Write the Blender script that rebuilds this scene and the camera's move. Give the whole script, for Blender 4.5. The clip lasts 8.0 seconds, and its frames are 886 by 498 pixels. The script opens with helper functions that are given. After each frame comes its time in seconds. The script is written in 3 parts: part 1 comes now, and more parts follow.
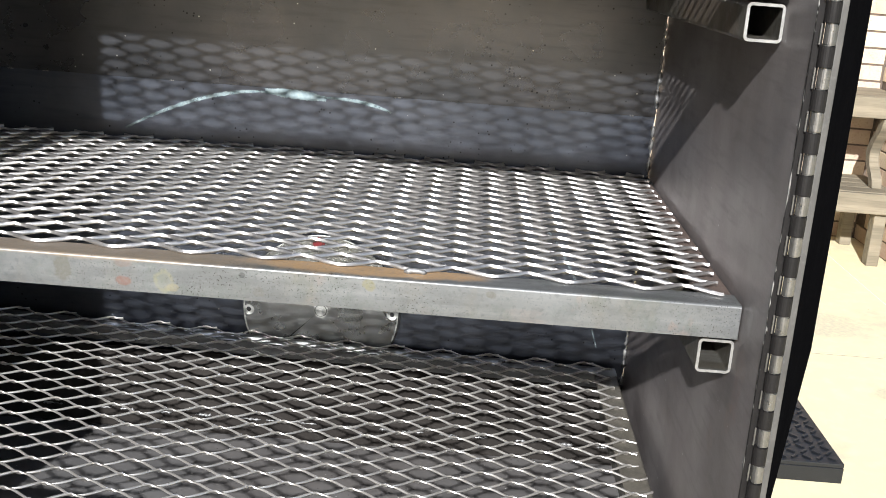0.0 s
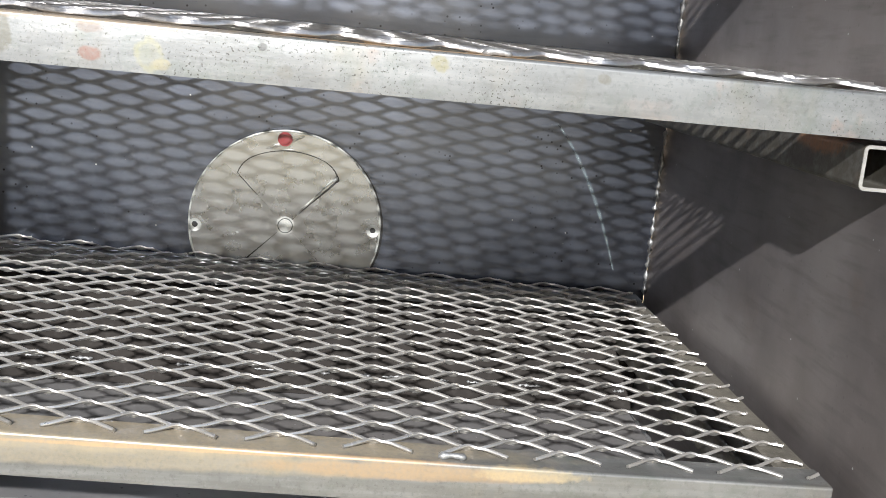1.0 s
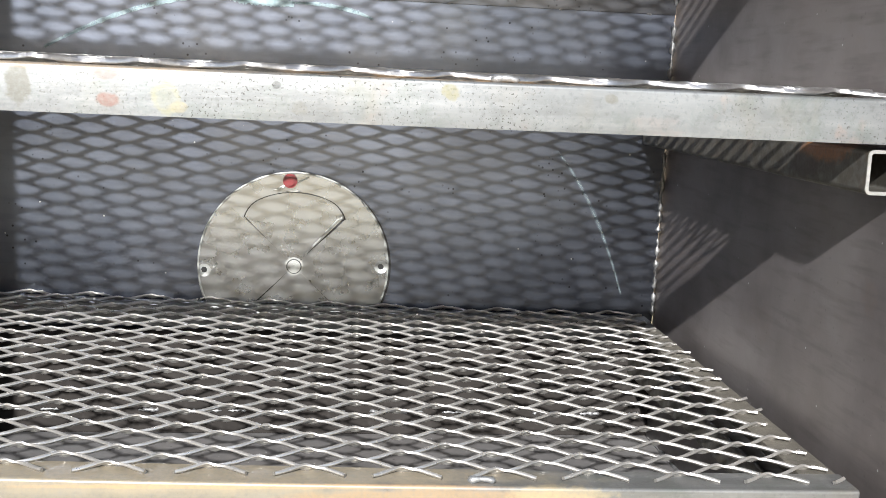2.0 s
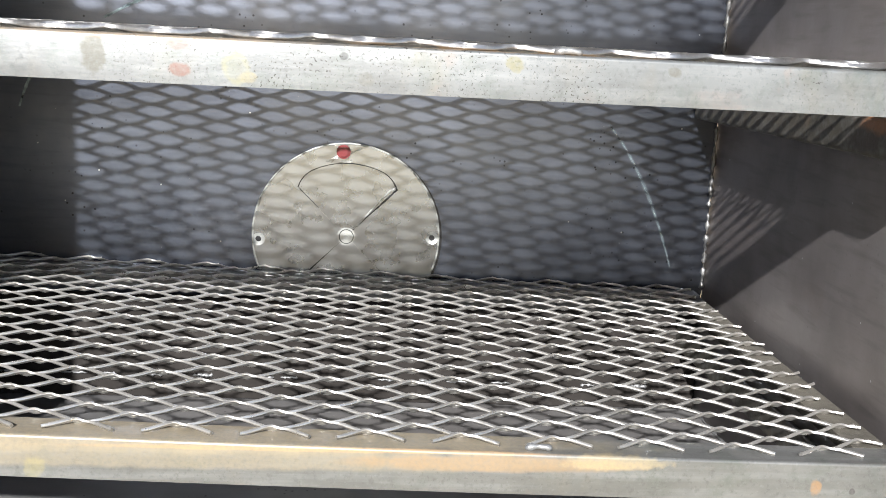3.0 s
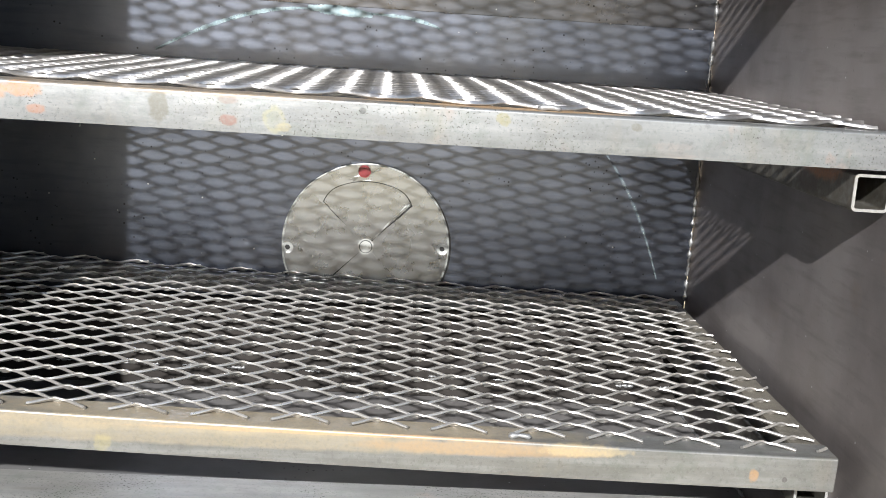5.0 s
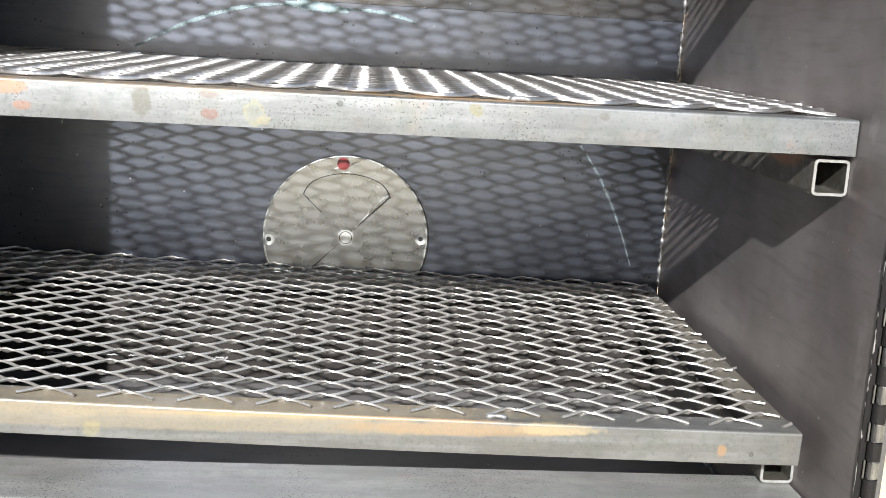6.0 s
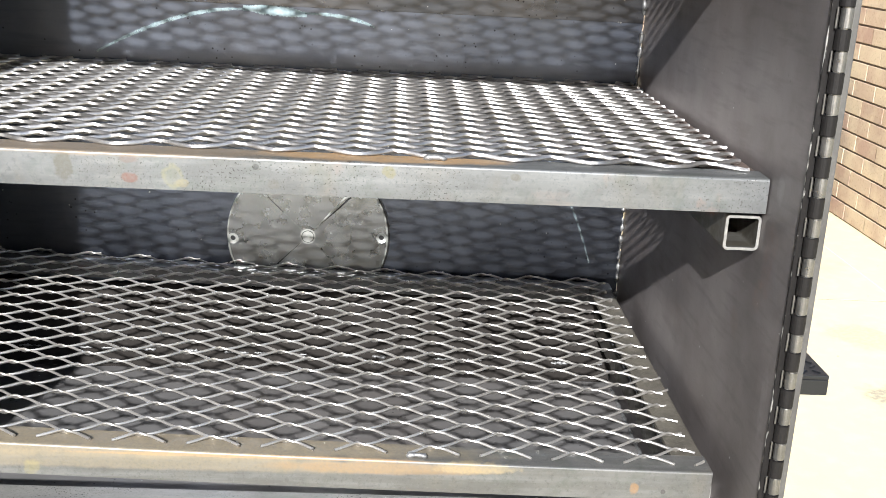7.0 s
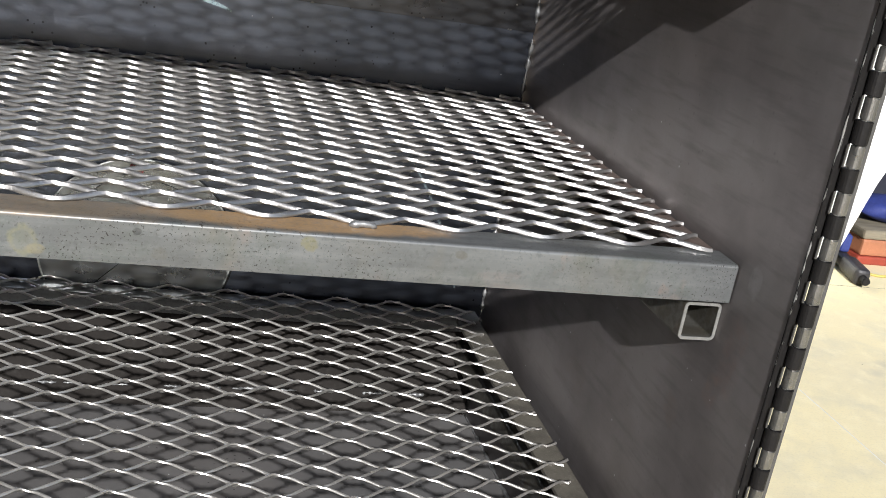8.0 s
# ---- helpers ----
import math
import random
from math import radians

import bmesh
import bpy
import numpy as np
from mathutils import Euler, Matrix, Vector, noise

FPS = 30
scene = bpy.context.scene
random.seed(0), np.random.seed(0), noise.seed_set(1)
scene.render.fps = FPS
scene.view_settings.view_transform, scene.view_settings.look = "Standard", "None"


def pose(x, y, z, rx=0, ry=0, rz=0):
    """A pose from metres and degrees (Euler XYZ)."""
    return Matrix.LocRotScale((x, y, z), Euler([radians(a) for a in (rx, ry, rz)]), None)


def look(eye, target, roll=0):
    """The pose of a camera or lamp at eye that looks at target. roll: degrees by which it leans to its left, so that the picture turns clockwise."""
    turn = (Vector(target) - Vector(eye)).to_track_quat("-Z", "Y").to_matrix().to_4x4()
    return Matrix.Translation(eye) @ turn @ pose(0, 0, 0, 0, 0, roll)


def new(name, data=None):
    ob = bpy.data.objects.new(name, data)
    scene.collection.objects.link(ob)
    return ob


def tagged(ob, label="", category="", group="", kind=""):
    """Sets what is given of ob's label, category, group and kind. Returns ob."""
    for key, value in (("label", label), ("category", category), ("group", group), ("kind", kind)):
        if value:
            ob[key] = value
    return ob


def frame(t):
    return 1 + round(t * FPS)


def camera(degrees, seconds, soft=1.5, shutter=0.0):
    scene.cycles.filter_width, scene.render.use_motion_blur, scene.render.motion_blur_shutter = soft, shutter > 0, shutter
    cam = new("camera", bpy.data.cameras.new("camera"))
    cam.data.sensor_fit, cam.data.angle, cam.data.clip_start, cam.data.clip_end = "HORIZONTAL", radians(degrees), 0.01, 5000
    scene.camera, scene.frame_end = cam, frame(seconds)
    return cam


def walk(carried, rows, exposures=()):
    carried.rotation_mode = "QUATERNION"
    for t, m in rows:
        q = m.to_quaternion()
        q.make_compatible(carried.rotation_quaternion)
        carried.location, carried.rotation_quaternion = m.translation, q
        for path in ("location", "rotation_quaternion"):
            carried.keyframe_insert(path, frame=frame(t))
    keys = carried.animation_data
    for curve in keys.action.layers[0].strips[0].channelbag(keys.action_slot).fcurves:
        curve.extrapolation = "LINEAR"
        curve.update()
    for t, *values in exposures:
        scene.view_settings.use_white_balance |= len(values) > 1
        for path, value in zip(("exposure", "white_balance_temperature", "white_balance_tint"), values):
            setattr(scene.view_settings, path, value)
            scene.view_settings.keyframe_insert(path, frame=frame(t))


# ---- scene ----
cam = camera(45.2, 8.0, soft=0.9)
PATH = [
    (0, (-0.199, -1.145, 1.349), (-0.228, 0.782, 0.815), 4.3),
    (0.2, (-0.246, -1.112, 1.305), (-0.22, 0.804, 0.731), 3.4),
    (0.5, (-0.28, -1.035, 1.21), (-0.166, 0.882, 0.652), 3.1),
    (0.8, (-0.313, -0.992, 1.151), (-0.105, 0.946, 0.7), 5.5),
    (1, (-0.31, -0.982, 1.137), (-0.092, 0.966, 0.742), 5.6),
    (1.2, (-0.322, -0.984, 1.138), (-0.076, 0.972, 0.799), 4.4),
    (2.3, (-0.326, -0.993, 1.127), (-0.106, 0.969, 0.81), 2.3),
    (2.5, (-0.333, -0.995, 1.128), (-0.126, 0.966, 0.791), 2.7),
    (3, (-0.339, -0.998, 1.128), (-0.177, 0.961, 0.759), 2.9),
    (3.5, (-0.337, -1.008, 1.131), (-0.199, 0.951, 0.75), 2.4),
    (4, (-0.338, -1.038, 1.149), (-0.213, 0.922, 0.772), 3.3),
    (4.2, (-0.341, -1.059, 1.162), (-0.222, 0.901, 0.785), 3.5),
    (5.3, (-0.331, -1.126, 1.174), (-0.21, 0.831, 0.779), 3.9),
    (5.5, (-0.334, -1.134, 1.189), (-0.195, 0.817, 0.775), 4.1),
    (6, (-0.331, -1.137, 1.169), (-0.179, 0.818, 0.776), 3.2),
    (6.5, (-0.323, -1.13, 1.176), (-0.161, 0.818, 0.755), 3.9),
    (6.8, (-0.292, -1.141, 1.231), (-0.157, 0.792, 0.733), 4.4),
    (7, (-0.255, -1.138, 1.279), (-0.161, 0.776, 0.708), 3.0),
    (7.2, (-0.211, -1.1, 1.305), (-0.13, 0.798, 0.681), 2.8),
    (7.4, (-0.182, -1.068, 1.334), (-0.11, 0.813, 0.657), 2.6),
    (7.5, (-0.193, -1.068, 1.345), (-0.13, 0.809, 0.656), 3.4),
    (7.7, (-0.242, -1.041, 1.348), (-0.144, 0.838, 0.669), 4.7),
    (8, (-0.348, -0.973, 1.314), (0.202, 0.841, 0.675), 9.8),
]
walk(cam, [(t, look(eye, target, roll)) for t, eye, target, roll in PATH],
     [(0.0, 0.88, 6320, 10), (0.5, 0.9, 6320, 10), (1.0, 1.06, 6340, 10), (2.5, 1.24, 6340, 10), (4.0, 1.14, 6340, 10), (5.5, 1.16, 6340, 10), (6.5, 1.2, 6340, 10), (7.0, 1.12, 6320, 10), (7.5, 0.68, 6320, 10), (8.0, 0.38, 6320, 10)])

# ---- daylight ----
SUN_UP, SUN_SIDE = 0.52, 0.21          # rise and sideways run for each metre the light travels into the cabinet
to_sun = Vector((-SUN_SIDE, -1.0, SUN_UP)).normalized()
world = bpy.data.worlds.new("world")
scene.world = world
world.use_nodes = True
wn = world.node_tree.nodes
sky = wn.new("ShaderNodeTexSky")
sky.sky_type, sky.sun_disc = "NISHITA", False
sky.sun_elevation = math.asin(to_sun.z)
sky.sun_rotation = math.atan2(to_sun.x, to_sun.y)
wn["Background"].inputs["Strength"].default_value = 0.075
world.node_tree.links.new(sky.outputs[0], wn["Background"].inputs["Color"])
sun = new("sun", bpy.data.lights.new("sun", "SUN"))
sun.data.energy, sun.data.angle, sun.data.color = 5.0, radians(0.8), (1.0, 0.975, 0.94)
sun.rotation_euler = to_sun.to_track_quat("Z", "Y").to_euler()


# ---- materials ----
class Nodes:
    """A small helper round one node tree."""

    def __init__(self, name):
        self.mat = bpy.data.materials.new(name)
        self.mat.use_nodes = True
        self.tree = self.mat.node_tree
        self.bsdf = self.tree.nodes["Principled BSDF"]
        self.pos = self.add("ShaderNodeNewGeometry").outputs["Position"]

    def add(self, kind, **values):
        node = self.tree.nodes.new(kind)
        for key, value in values.items():
            self.put(node.inputs[key.replace("_", " ")], value)
        return node

    def put(self, socket, value):
        if isinstance(value, bpy.types.NodeSocket):
            self.tree.links.new(value, socket)
        else:
            if socket.type == "RGBA" and len(value) == 3:
                value = (*value, 1)
            socket.default_value = value

    def math(self, op, a, b=0.0, c=0.0):
        node = self.tree.nodes.new("ShaderNodeMath")
        node.operation = op
        for n, v in enumerate((a, b, c)):
            self.put(node.inputs[n], v)
        return node.outputs[0]

    def noise(self, scale, detail=4.0, rough=0.55, stretch=None, at=None, shift=0.0):
        vec = at or self.pos
        if stretch or shift:
            vec = self.add("ShaderNodeMapping", Vector=vec, Scale=stretch or (1, 1, 1), Location=(shift, shift * 1.7, shift * 0.6)).outputs[0]
        node = self.add("ShaderNodeTexNoise", Vector=vec, Scale=scale, Detail=detail, Roughness=rough)
        return node.outputs["Fac"]

    def cells(self, scale, at=None):
        return self.add("ShaderNodeTexVoronoi", Vector=at or self.pos, Scale=scale).outputs["Distance"]

    def ramp(self, fac, lo, hi, a=0.0, b=1.0):
        node = self.add("ShaderNodeMapRange", Value=fac)
        for n, v in zip(("From Min", "From Max", "To Min", "To Max"), (lo, hi, a, b)):
            node.inputs[n].default_value = v
        return node.outputs[0]

    def mix(self, fac, a, b):
        node = self.tree.nodes.new("ShaderNodeMix")
        node.data_type = "RGBA"
        self.put(node.inputs["Factor"], fac)
        self.put(node.inputs[6], a)
        self.put(node.inputs[7], b)
        return node.outputs[2]

    def axis(self, n):
        return self.add("ShaderNodeSeparateXYZ", Vector=self.pos).outputs[n]

    def blob(self, centre, size, ragged=0.35, grain=220.0):
        """1 inside a ragged patch round centre, 0 outside; size along x, y, z."""
        off = self.add("ShaderNodeVectorMath")
        off.operation = "SUBTRACT"
        self.put(off.inputs[0], self.pos)
        off.inputs[1].default_value = centre
        sc = self.add("ShaderNodeVectorMath")
        sc.operation = "DIVIDE"
        self.put(sc.inputs[0], off.outputs[0])
        sc.inputs[1].default_value = size
        ln = self.add("ShaderNodeVectorMath")
        ln.operation = "LENGTH"
        self.put(ln.inputs[0], sc.outputs[0])
        wob = self.math("MULTIPLY_ADD", self.noise(grain, 3), -2 * ragged, ragged)
        return self.ramp(self.math("ADD", ln.outputs["Value"], wob), 0.75, 1.1, 1.0, 0.0)

    def bump(self, height, strength, distance):
        node = self.add("ShaderNodeBump", Height=height, Strength=strength, Distance=distance)
        self.put(self.bsdf.inputs["Normal"], node.outputs[0])

    def done(self, colour, rough, metal=0.0, spec=0.5):
        self.put(self.bsdf.inputs["Base Color"], colour)
        self.put(self.bsdf.inputs["Roughness"], rough)
        self.put(self.bsdf.inputs["Metallic"], metal)
        self.bsdf.inputs["Specular IOR Level"].default_value = spec
        return self.mat


def mill_scale(name, dark, light, tint, shift=0.0, metal=0.25, rough=(0.38, 0.6), pit=0.8, smudges=()):
    """Hot-rolled plate: blue-grey scale, brown clouds, pale flecks and faint rolling streaks."""
    n = Nodes(name)
    c = n.mix(n.ramp(n.noise(9, 5, shift=shift), 0.35, 0.65), dark, light)
    c = n.mix(n.ramp(n.noise(3.1, 4, shift=shift + 3), 0.45, 0.75, 0, 0.7), c, tint)
    c = n.mix(n.ramp(n.noise(60, 3, stretch=(0.25, 0.25, 2.2), shift=shift), 0.5, 0.72, 0, 0.35), c, [v * 0.62 for v in dark])
    fleck = n.math("MULTIPLY", n.ramp(n.cells(58), 0.03, 0.055, 1, 0), n.ramp(n.noise(24, 2, shift=shift + 5), 0.44, 0.5))
    c = n.mix(n.math("MULTIPLY", fleck, 0.85), c, (0.6, 0.62, 0.62))
    pits = n.math("MULTIPLY", n.ramp(n.cells(120), 0.08, 0.15, 1, 0), n.ramp(n.noise(14, 3, shift=shift + 9), 0.48, 0.58))
    c = n.mix(n.math("MULTIPLY", pits, pit), c, (0.010, 0.010, 0.010))
    for centre, size, colour, strength in smudges:
        c = n.mix(n.math("MULTIPLY", n.math("MULTIPLY", n.blob(centre, size, 0.7, 60), n.ramp(n.noise(150, 5), 0.3, 0.65)), strength), c, colour)
    n.bump(n.noise(340, 4, shift=shift), 0.16, 0.0006)
    return n.done(c, n.ramp(n.noise(17, 5, shift=shift + 1), 0.3, 0.7, *rough), metal)


def bare_bar(name, base=(0.165, 0.172, 0.176), spots=(), pitting=0.9, bloom=0.3):
    """Cold bright bar: metallic, drawn along x, with rust blooms, pits and chalky patches."""
    n = Nodes(name)
    c = n.mix(n.ramp(n.noise(11, 5, stretch=(1, 3, 3)), 0.35, 0.7), base, [v * 0.72 for v in base])
    c = n.mix(n.ramp(n.noise(70, 3, stretch=(0.12, 2, 2)), 0.45, 0.75, 0, 0.5), c, (0.235, 0.245, 0.25))
    c = n.mix(n.ramp(n.noise(8, 6, shift=4), 0.52, 0.72, 0, 0.25), c, (0.17, 0.16, 0.14))
    rust = n.math("MULTIPLY", n.ramp(n.noise(26, 6, shift=8), 0.62, 0.72), n.ramp(n.noise(6, 2, shift=2), 0.45, 0.6))
    c = n.mix(n.math("MULTIPLY", rust, bloom), c, (0.30, 0.12, 0.04))
    pits = n.math("MULTIPLY", n.ramp(n.noise(620, 2, shift=3), 0.60, 0.66), n.ramp(n.noise(14, 5, shift=6), 0.45, 0.60))
    c = n.mix(n.ramp(n.noise(95, 5, stretch=(0.5, 1, 1), shift=5), 0.48, 0.7, 0, 0.45), c, [v * 0.62 for v in base])
    c = n.mix(n.ramp(n.noise(38, 6, 0.7, shift=11), 0.5, 0.68, 0, 0.55), c, [base[0] * 0.6, base[1] * 0.68, base[2] * 0.6])
    c = n.mix(n.ramp(n.noise(21, 5, 0.6, stretch=(1, 2, 0.4), shift=13), 0.58, 0.7, 0, 0.3), c, (0.17, 0.15, 0.115))
    c = n.mix(n.ramp(n.noise(300, 3, 0.6, shift=14), 0.54, 0.74, 0, 0.5), c, [v * 0.52 for v in base])
    c = n.mix(n.ramp(n.noise(420, 4, 0.6, shift=17), 0.56, 0.70, 0, 0.14), c, (0.25, 0.27, 0.27))
    c = n.mix(n.math("MULTIPLY", pits, pitting), c, (0.025, 0.023, 0.02))
    metal = n.math("SUBTRACT", 0.45, n.math("MULTIPLY", rust, 0.4))
    for centre, size, colour, strength, *hole in spots:
        f = n.blob(centre, size, 0.6 if hole else 0.55, 190) if size[0] < 0.05 else n.blob(centre, size, 0.3, 70)
        if hole:
            f = n.math("MULTIPLY", f, n.math("SUBTRACT", 1.0, n.blob(centre, [v * hole[0] for v in size], 0.4, 170)))
        f = n.math("MULTIPLY", n.math("MULTIPLY", f, n.ramp(n.noise(420, 4), 0.3, 0.6, 0.6, 1)), strength * 0.75)
        c = n.mix(f, c, [v * 0.62 for v in colour])
        metal = n.math("MULTIPLY", metal, n.math("SUBTRACT", 1.0, f))
    n.bump(n.noise(240, 4, stretch=(0.5, 1.5, 1.5)), 0.12, 0.0006)
    return n.done(c, n.ramp(n.noise(30, 5, stretch=(0.3, 1, 1)), 0.3, 0.7, 0.30, 0.50), metal)


def plain(name, colour, rough, metal=0.0, wear=0.25, scale=25.0, relief=0.0008, uneven=0.08):
    n = Nodes(name)
    c = n.mix(n.ramp(n.noise(scale, 5), 0.3, 0.7), colour, [v * (1 - wear) for v in colour])
    c = n.mix(n.ramp(n.noise(scale * 9, 3), 0.55, 0.8, 0, wear), c, [min(1, v * 1.5 + 0.02) for v in colour])
    n.bump(n.noise(scale * 12, 4), 0.2, relief)
    return n.done(c, n.ramp(n.noise(scale * 2, 4), 0.3, 0.7, max(0.05, rough - uneven), rough + uneven), metal)


def concrete_mat():
    n = Nodes("concrete")
    c = n.mix(n.ramp(n.noise(0.9, 6), 0.35, 0.65), (0.80, 0.70, 0.43), (0.70, 0.62, 0.42))
    c = n.mix(n.ramp(n.noise(5, 6, shift=3), 0.48, 0.72, 0, 0.6), c, (0.56, 0.52, 0.40))
    c = n.mix(n.ramp(n.noise(2.3, 5, shift=7), 0.62, 0.74, 0, 0.7), c, (0.42, 0.40, 0.34))
    c = n.mix(n.ramp(n.noise(18, 6, shift=1), 0.5, 0.7, 0, 0.4), c, (0.84, 0.76, 0.52))
    c = n.mix(n.ramp(n.noise(130, 3), 0.5, 0.8, 0, 0.35), c, (0.50, 0.46, 0.36))
    for centre, size, colour, strength in (((1.30, 1.76, 0), (0.12, 0.10, 0.1), (0.30, 0.26, 0.22), 0.8), ((1.40, 2.28, 0), (0.14, 0.12, 0.1), (0.36, 0.34, 0.27), 0.55),
                                           ((1.25, 3.05, 0), (0.30, 0.18, 0.1), (0.40, 0.39, 0.33), 0.6)):
        spot = n.math("MULTIPLY", n.blob(centre, size, 0.6, 16), n.ramp(n.noise(60, 5), 0.3, 0.6, 0.3, 1))
        c = n.mix(n.math("MULTIPLY", spot, strength), c, colour)
    bits = n.math("MULTIPLY", n.ramp(n.cells(14), 0.03, 0.06, 1, 0), n.ramp(n.noise(5, 2, shift=4), 0.55, 0.6))
    c = n.mix(n.math("MULTIPLY", bits, 0.8), c, (0.10, 0.09, 0.06))
    n.bump(n.noise(160, 5), 0.3, 0.002)
    return n.done(c, 0.85, 0.0, 0.3)


def brick_mat():
    n = Nodes("brick")
    rnd = n.add("ShaderNodeObjectInfo").outputs["Random"]
    isl = n.tree.nodes.new("ShaderNodeNewGeometry").outputs["Random Per Island"]
    both = n.math("FRACT", n.math("ADD", rnd, isl))
    c = n.mix(both, (0.60, 0.50, 0.37), (0.42, 0.30, 0.24))
    c = n.mix(n.ramp(n.noise(7, 6), 0.40, 0.62, 0, 0.7), c, (0.62, 0.53, 0.39))
    c = n.mix(n.ramp(n.noise(4, 5, shift=6), 0.52, 0.68, 0, 0.5), c, (0.36, 0.27, 0.22))
    c = n.mix(n.ramp(n.noise(90, 4), 0.55, 0.75, 0, 0.5), c, (0.22, 0.15, 0.10))
    n.bump(n.noise(110, 5), 0.5, 0.002)
    return n.done(c, 0.88, 0.0, 0.25)


def wood_mat(name, colour):
    n = Nodes(name)
    c = n.mix(n.ramp(n.noise(9, 6, stretch=(0.25, 2.5, 2.5)), 0.35, 0.65), colour, [v * 0.6 for v in colour])
    c = n.mix(n.ramp(n.noise(60, 4, stretch=(0.1, 2, 2)), 0.5, 0.75, 0, 0.5), c, [v * 0.4 for v in colour])
    n.bump(n.noise(70, 5, stretch=(0.15, 2, 2)), 0.4, 0.002)
    return n.done(c, 0.8, 0.0, 0.3)


BACK = mill_scale("back_plate", (0.083, 0.094, 0.122), (0.135, 0.151, 0.189), (0.108, 0.118, 0.146), 0.0, 1.0, (0.285, 0.365))
UPBACK = mill_scale("upper_back_plate", (0.078, 0.084, 0.097), (0.116, 0.120, 0.134), (0.098, 0.095, 0.104), 2.0, 1.0, (0.25, 0.33))
SIDE = mill_scale("side_plate", (0.166, 0.152, 0.153), (0.280, 0.262, 0.263), (0.228, 0.198, 0.188), 5.0, 0.65, (0.40, 0.54), 0.15, smudges=(
    ((0.0, -0.452, 1.075), (0.01, 0.012, 0.030), (0.25, 0.18, 0.165), 0.35), ((0.0, -0.440, 1.045), (0.01, 0.010, 0.012), (0.27, 0.19, 0.16), 0.3),
    ((0.0, -0.455, 1.125), (0.01, 0.006, 0.010), (0.40, 0.40, 0.40), 0.25), ((0.0, -0.400, 1.010), (0.01, 0.012, 0.012), (0.24, 0.18, 0.15), 0.25),
    ((0.0, -0.250, 0.960), (0.01, 0.02, 0.015), (0.22, 0.17, 0.15), 0.2), ((0.0, -0.478, 0.985), (0.01, 0.006, 0.030), (0.36, 0.35, 0.35), 0.3)))
# kept pale so the duct walls bounce light below the racks
PALE_DUCT = mill_scale("pale_duct_plate", (0.24, 0.22, 0.20), (0.30, 0.275, 0.25), (0.24, 0.19, 0.15), 11.0, 0.1, (0.6, 0.8))
# near-black plate colour that stands in for the shade below the racks
SHADE_PLATE = plain("black_shade_plate", (0.030, 0.027, 0.025), 0.9, 0.0, 0.4, 14.0)
SHADE_PLATE.node_tree.nodes["Principled BSDF"].inputs["Specular IOR Level"].default_value = 0.1
FLOOR = mill_scale("floor_plate", (0.145, 0.143, 0.145), (0.19, 0.188, 0.19), (0.17, 0.15, 0.137), 8.0, 0.3)
BAR_UP = bare_bar("upper_bar", spots=(
    ((-0.433, -0.436, 1.111), (0.0058, 0.02, 0.0036), (0.22, 0.09, 0.06), 0.9),
    ((-0.433, -0.436, 1.124), (0.0075, 0.02, 0.003), (0.20, 0.15, 0.13), 0.9),
    ((-0.259, -0.436, 1.122), (0.0050, 0.02, 0.0045), (0.25, 0.23, 0.11), 0.85),
    ((-0.404, -0.436, 1.113), (0.0078, 0.02, 0.0086), (0.34, 0.32, 0.15), 0.5, 0.70),
    ((-0.404, -0.436, 1.113), (0.0076, 0.02, 0.0086), (0.30, 0.30, 0.20), 0.35),
    ((-0.398, -0.436, 1.1085), (0.0050, 0.02, 0.0030), (0.36, 0.30, 0.14), 0.5),
    ((-0.476, -0.436, 1.117), (0.0060, 0.02, 0.011), (0.14, 0.135, 0.11), 1.1),
    ((-0.560, -0.436, 1.123), (0.0120, 0.02, 0.0055), (0.45, 0.20, 0.07), 0.8),
    ((-0.577, -0.436, 1.120), (0.0080, 0.02, 0.005), (0.45, 0.22, 0.09), 0.7),
    ((-0.551, -0.436, 1.111), (0.0060, 0.02, 0.003), (0.38, 0.16, 0.08), 0.8),
    ((-0.337, -0.436, 1.110), (0.0040, 0.02, 0.004), (0.16, 0.15, 0.12), 0.5),
    ((-0.349, -0.436, 1.122), (0.0022, 0.02, 0.0022), (0.03, 0.03, 0.03), 0.9),
    ((-0.174, -0.436, 1.122), (0.0040, 0.02, 0.003), (0.13, 0.12, 0.09), 0.8),
    ((-0.262, -0.418, 1.128), (0.088, 0.016, 0.006), (0.66, 0.40, 0.17), 1.0),
    ((-0.459, -0.422, 1.128), (0.150, 0.02, 0.004), (0.40, 0.29, 0.18), 0.8),
))
BAR_LOW = bare_bar("lower_bar", (0.15, 0.15, 0.146), spots=(
    ((-0.469, -0.422, 0.908), (0.306, 0.022, 0.0075), (0.40, 0.33, 0.22), 1.0),
    ((-0.428, -0.437, 0.900), (0.260, 0.01, 0.0065), (0.34, 0.29, 0.20), 0.8),
    ((-0.255, -0.437, 0.900), (0.090, 0.01, 0.005), (0.40, 0.25, 0.12), 0.7),
    ((-0.190, -0.437, 0.902), (0.032, 0.01, 0.005), (0.50, 0.40, 0.22), 0.7),
    ((-0.330, -0.4355, 0.9065), (0.170, 0.0022, 0.0016), (0.60, 0.36, 0.16), 0.6),
    ((-0.510, -0.437, 0.893), (0.006, 0.01, 0.007), (0.42, 0.36, 0.15), 0.5),
    ((-0.069, -0.437, 0.889), (0.0032, 0.01, 0.0055), (0.46, 0.24, 0.08), 0.75),
    ((-0.047, -0.437, 0.887), (0.002, 0.01, 0.002), (0.04, 0.03, 0.03), 0.9),
), pitting=0.2)
BAR_TOP = bare_bar("top_bar")
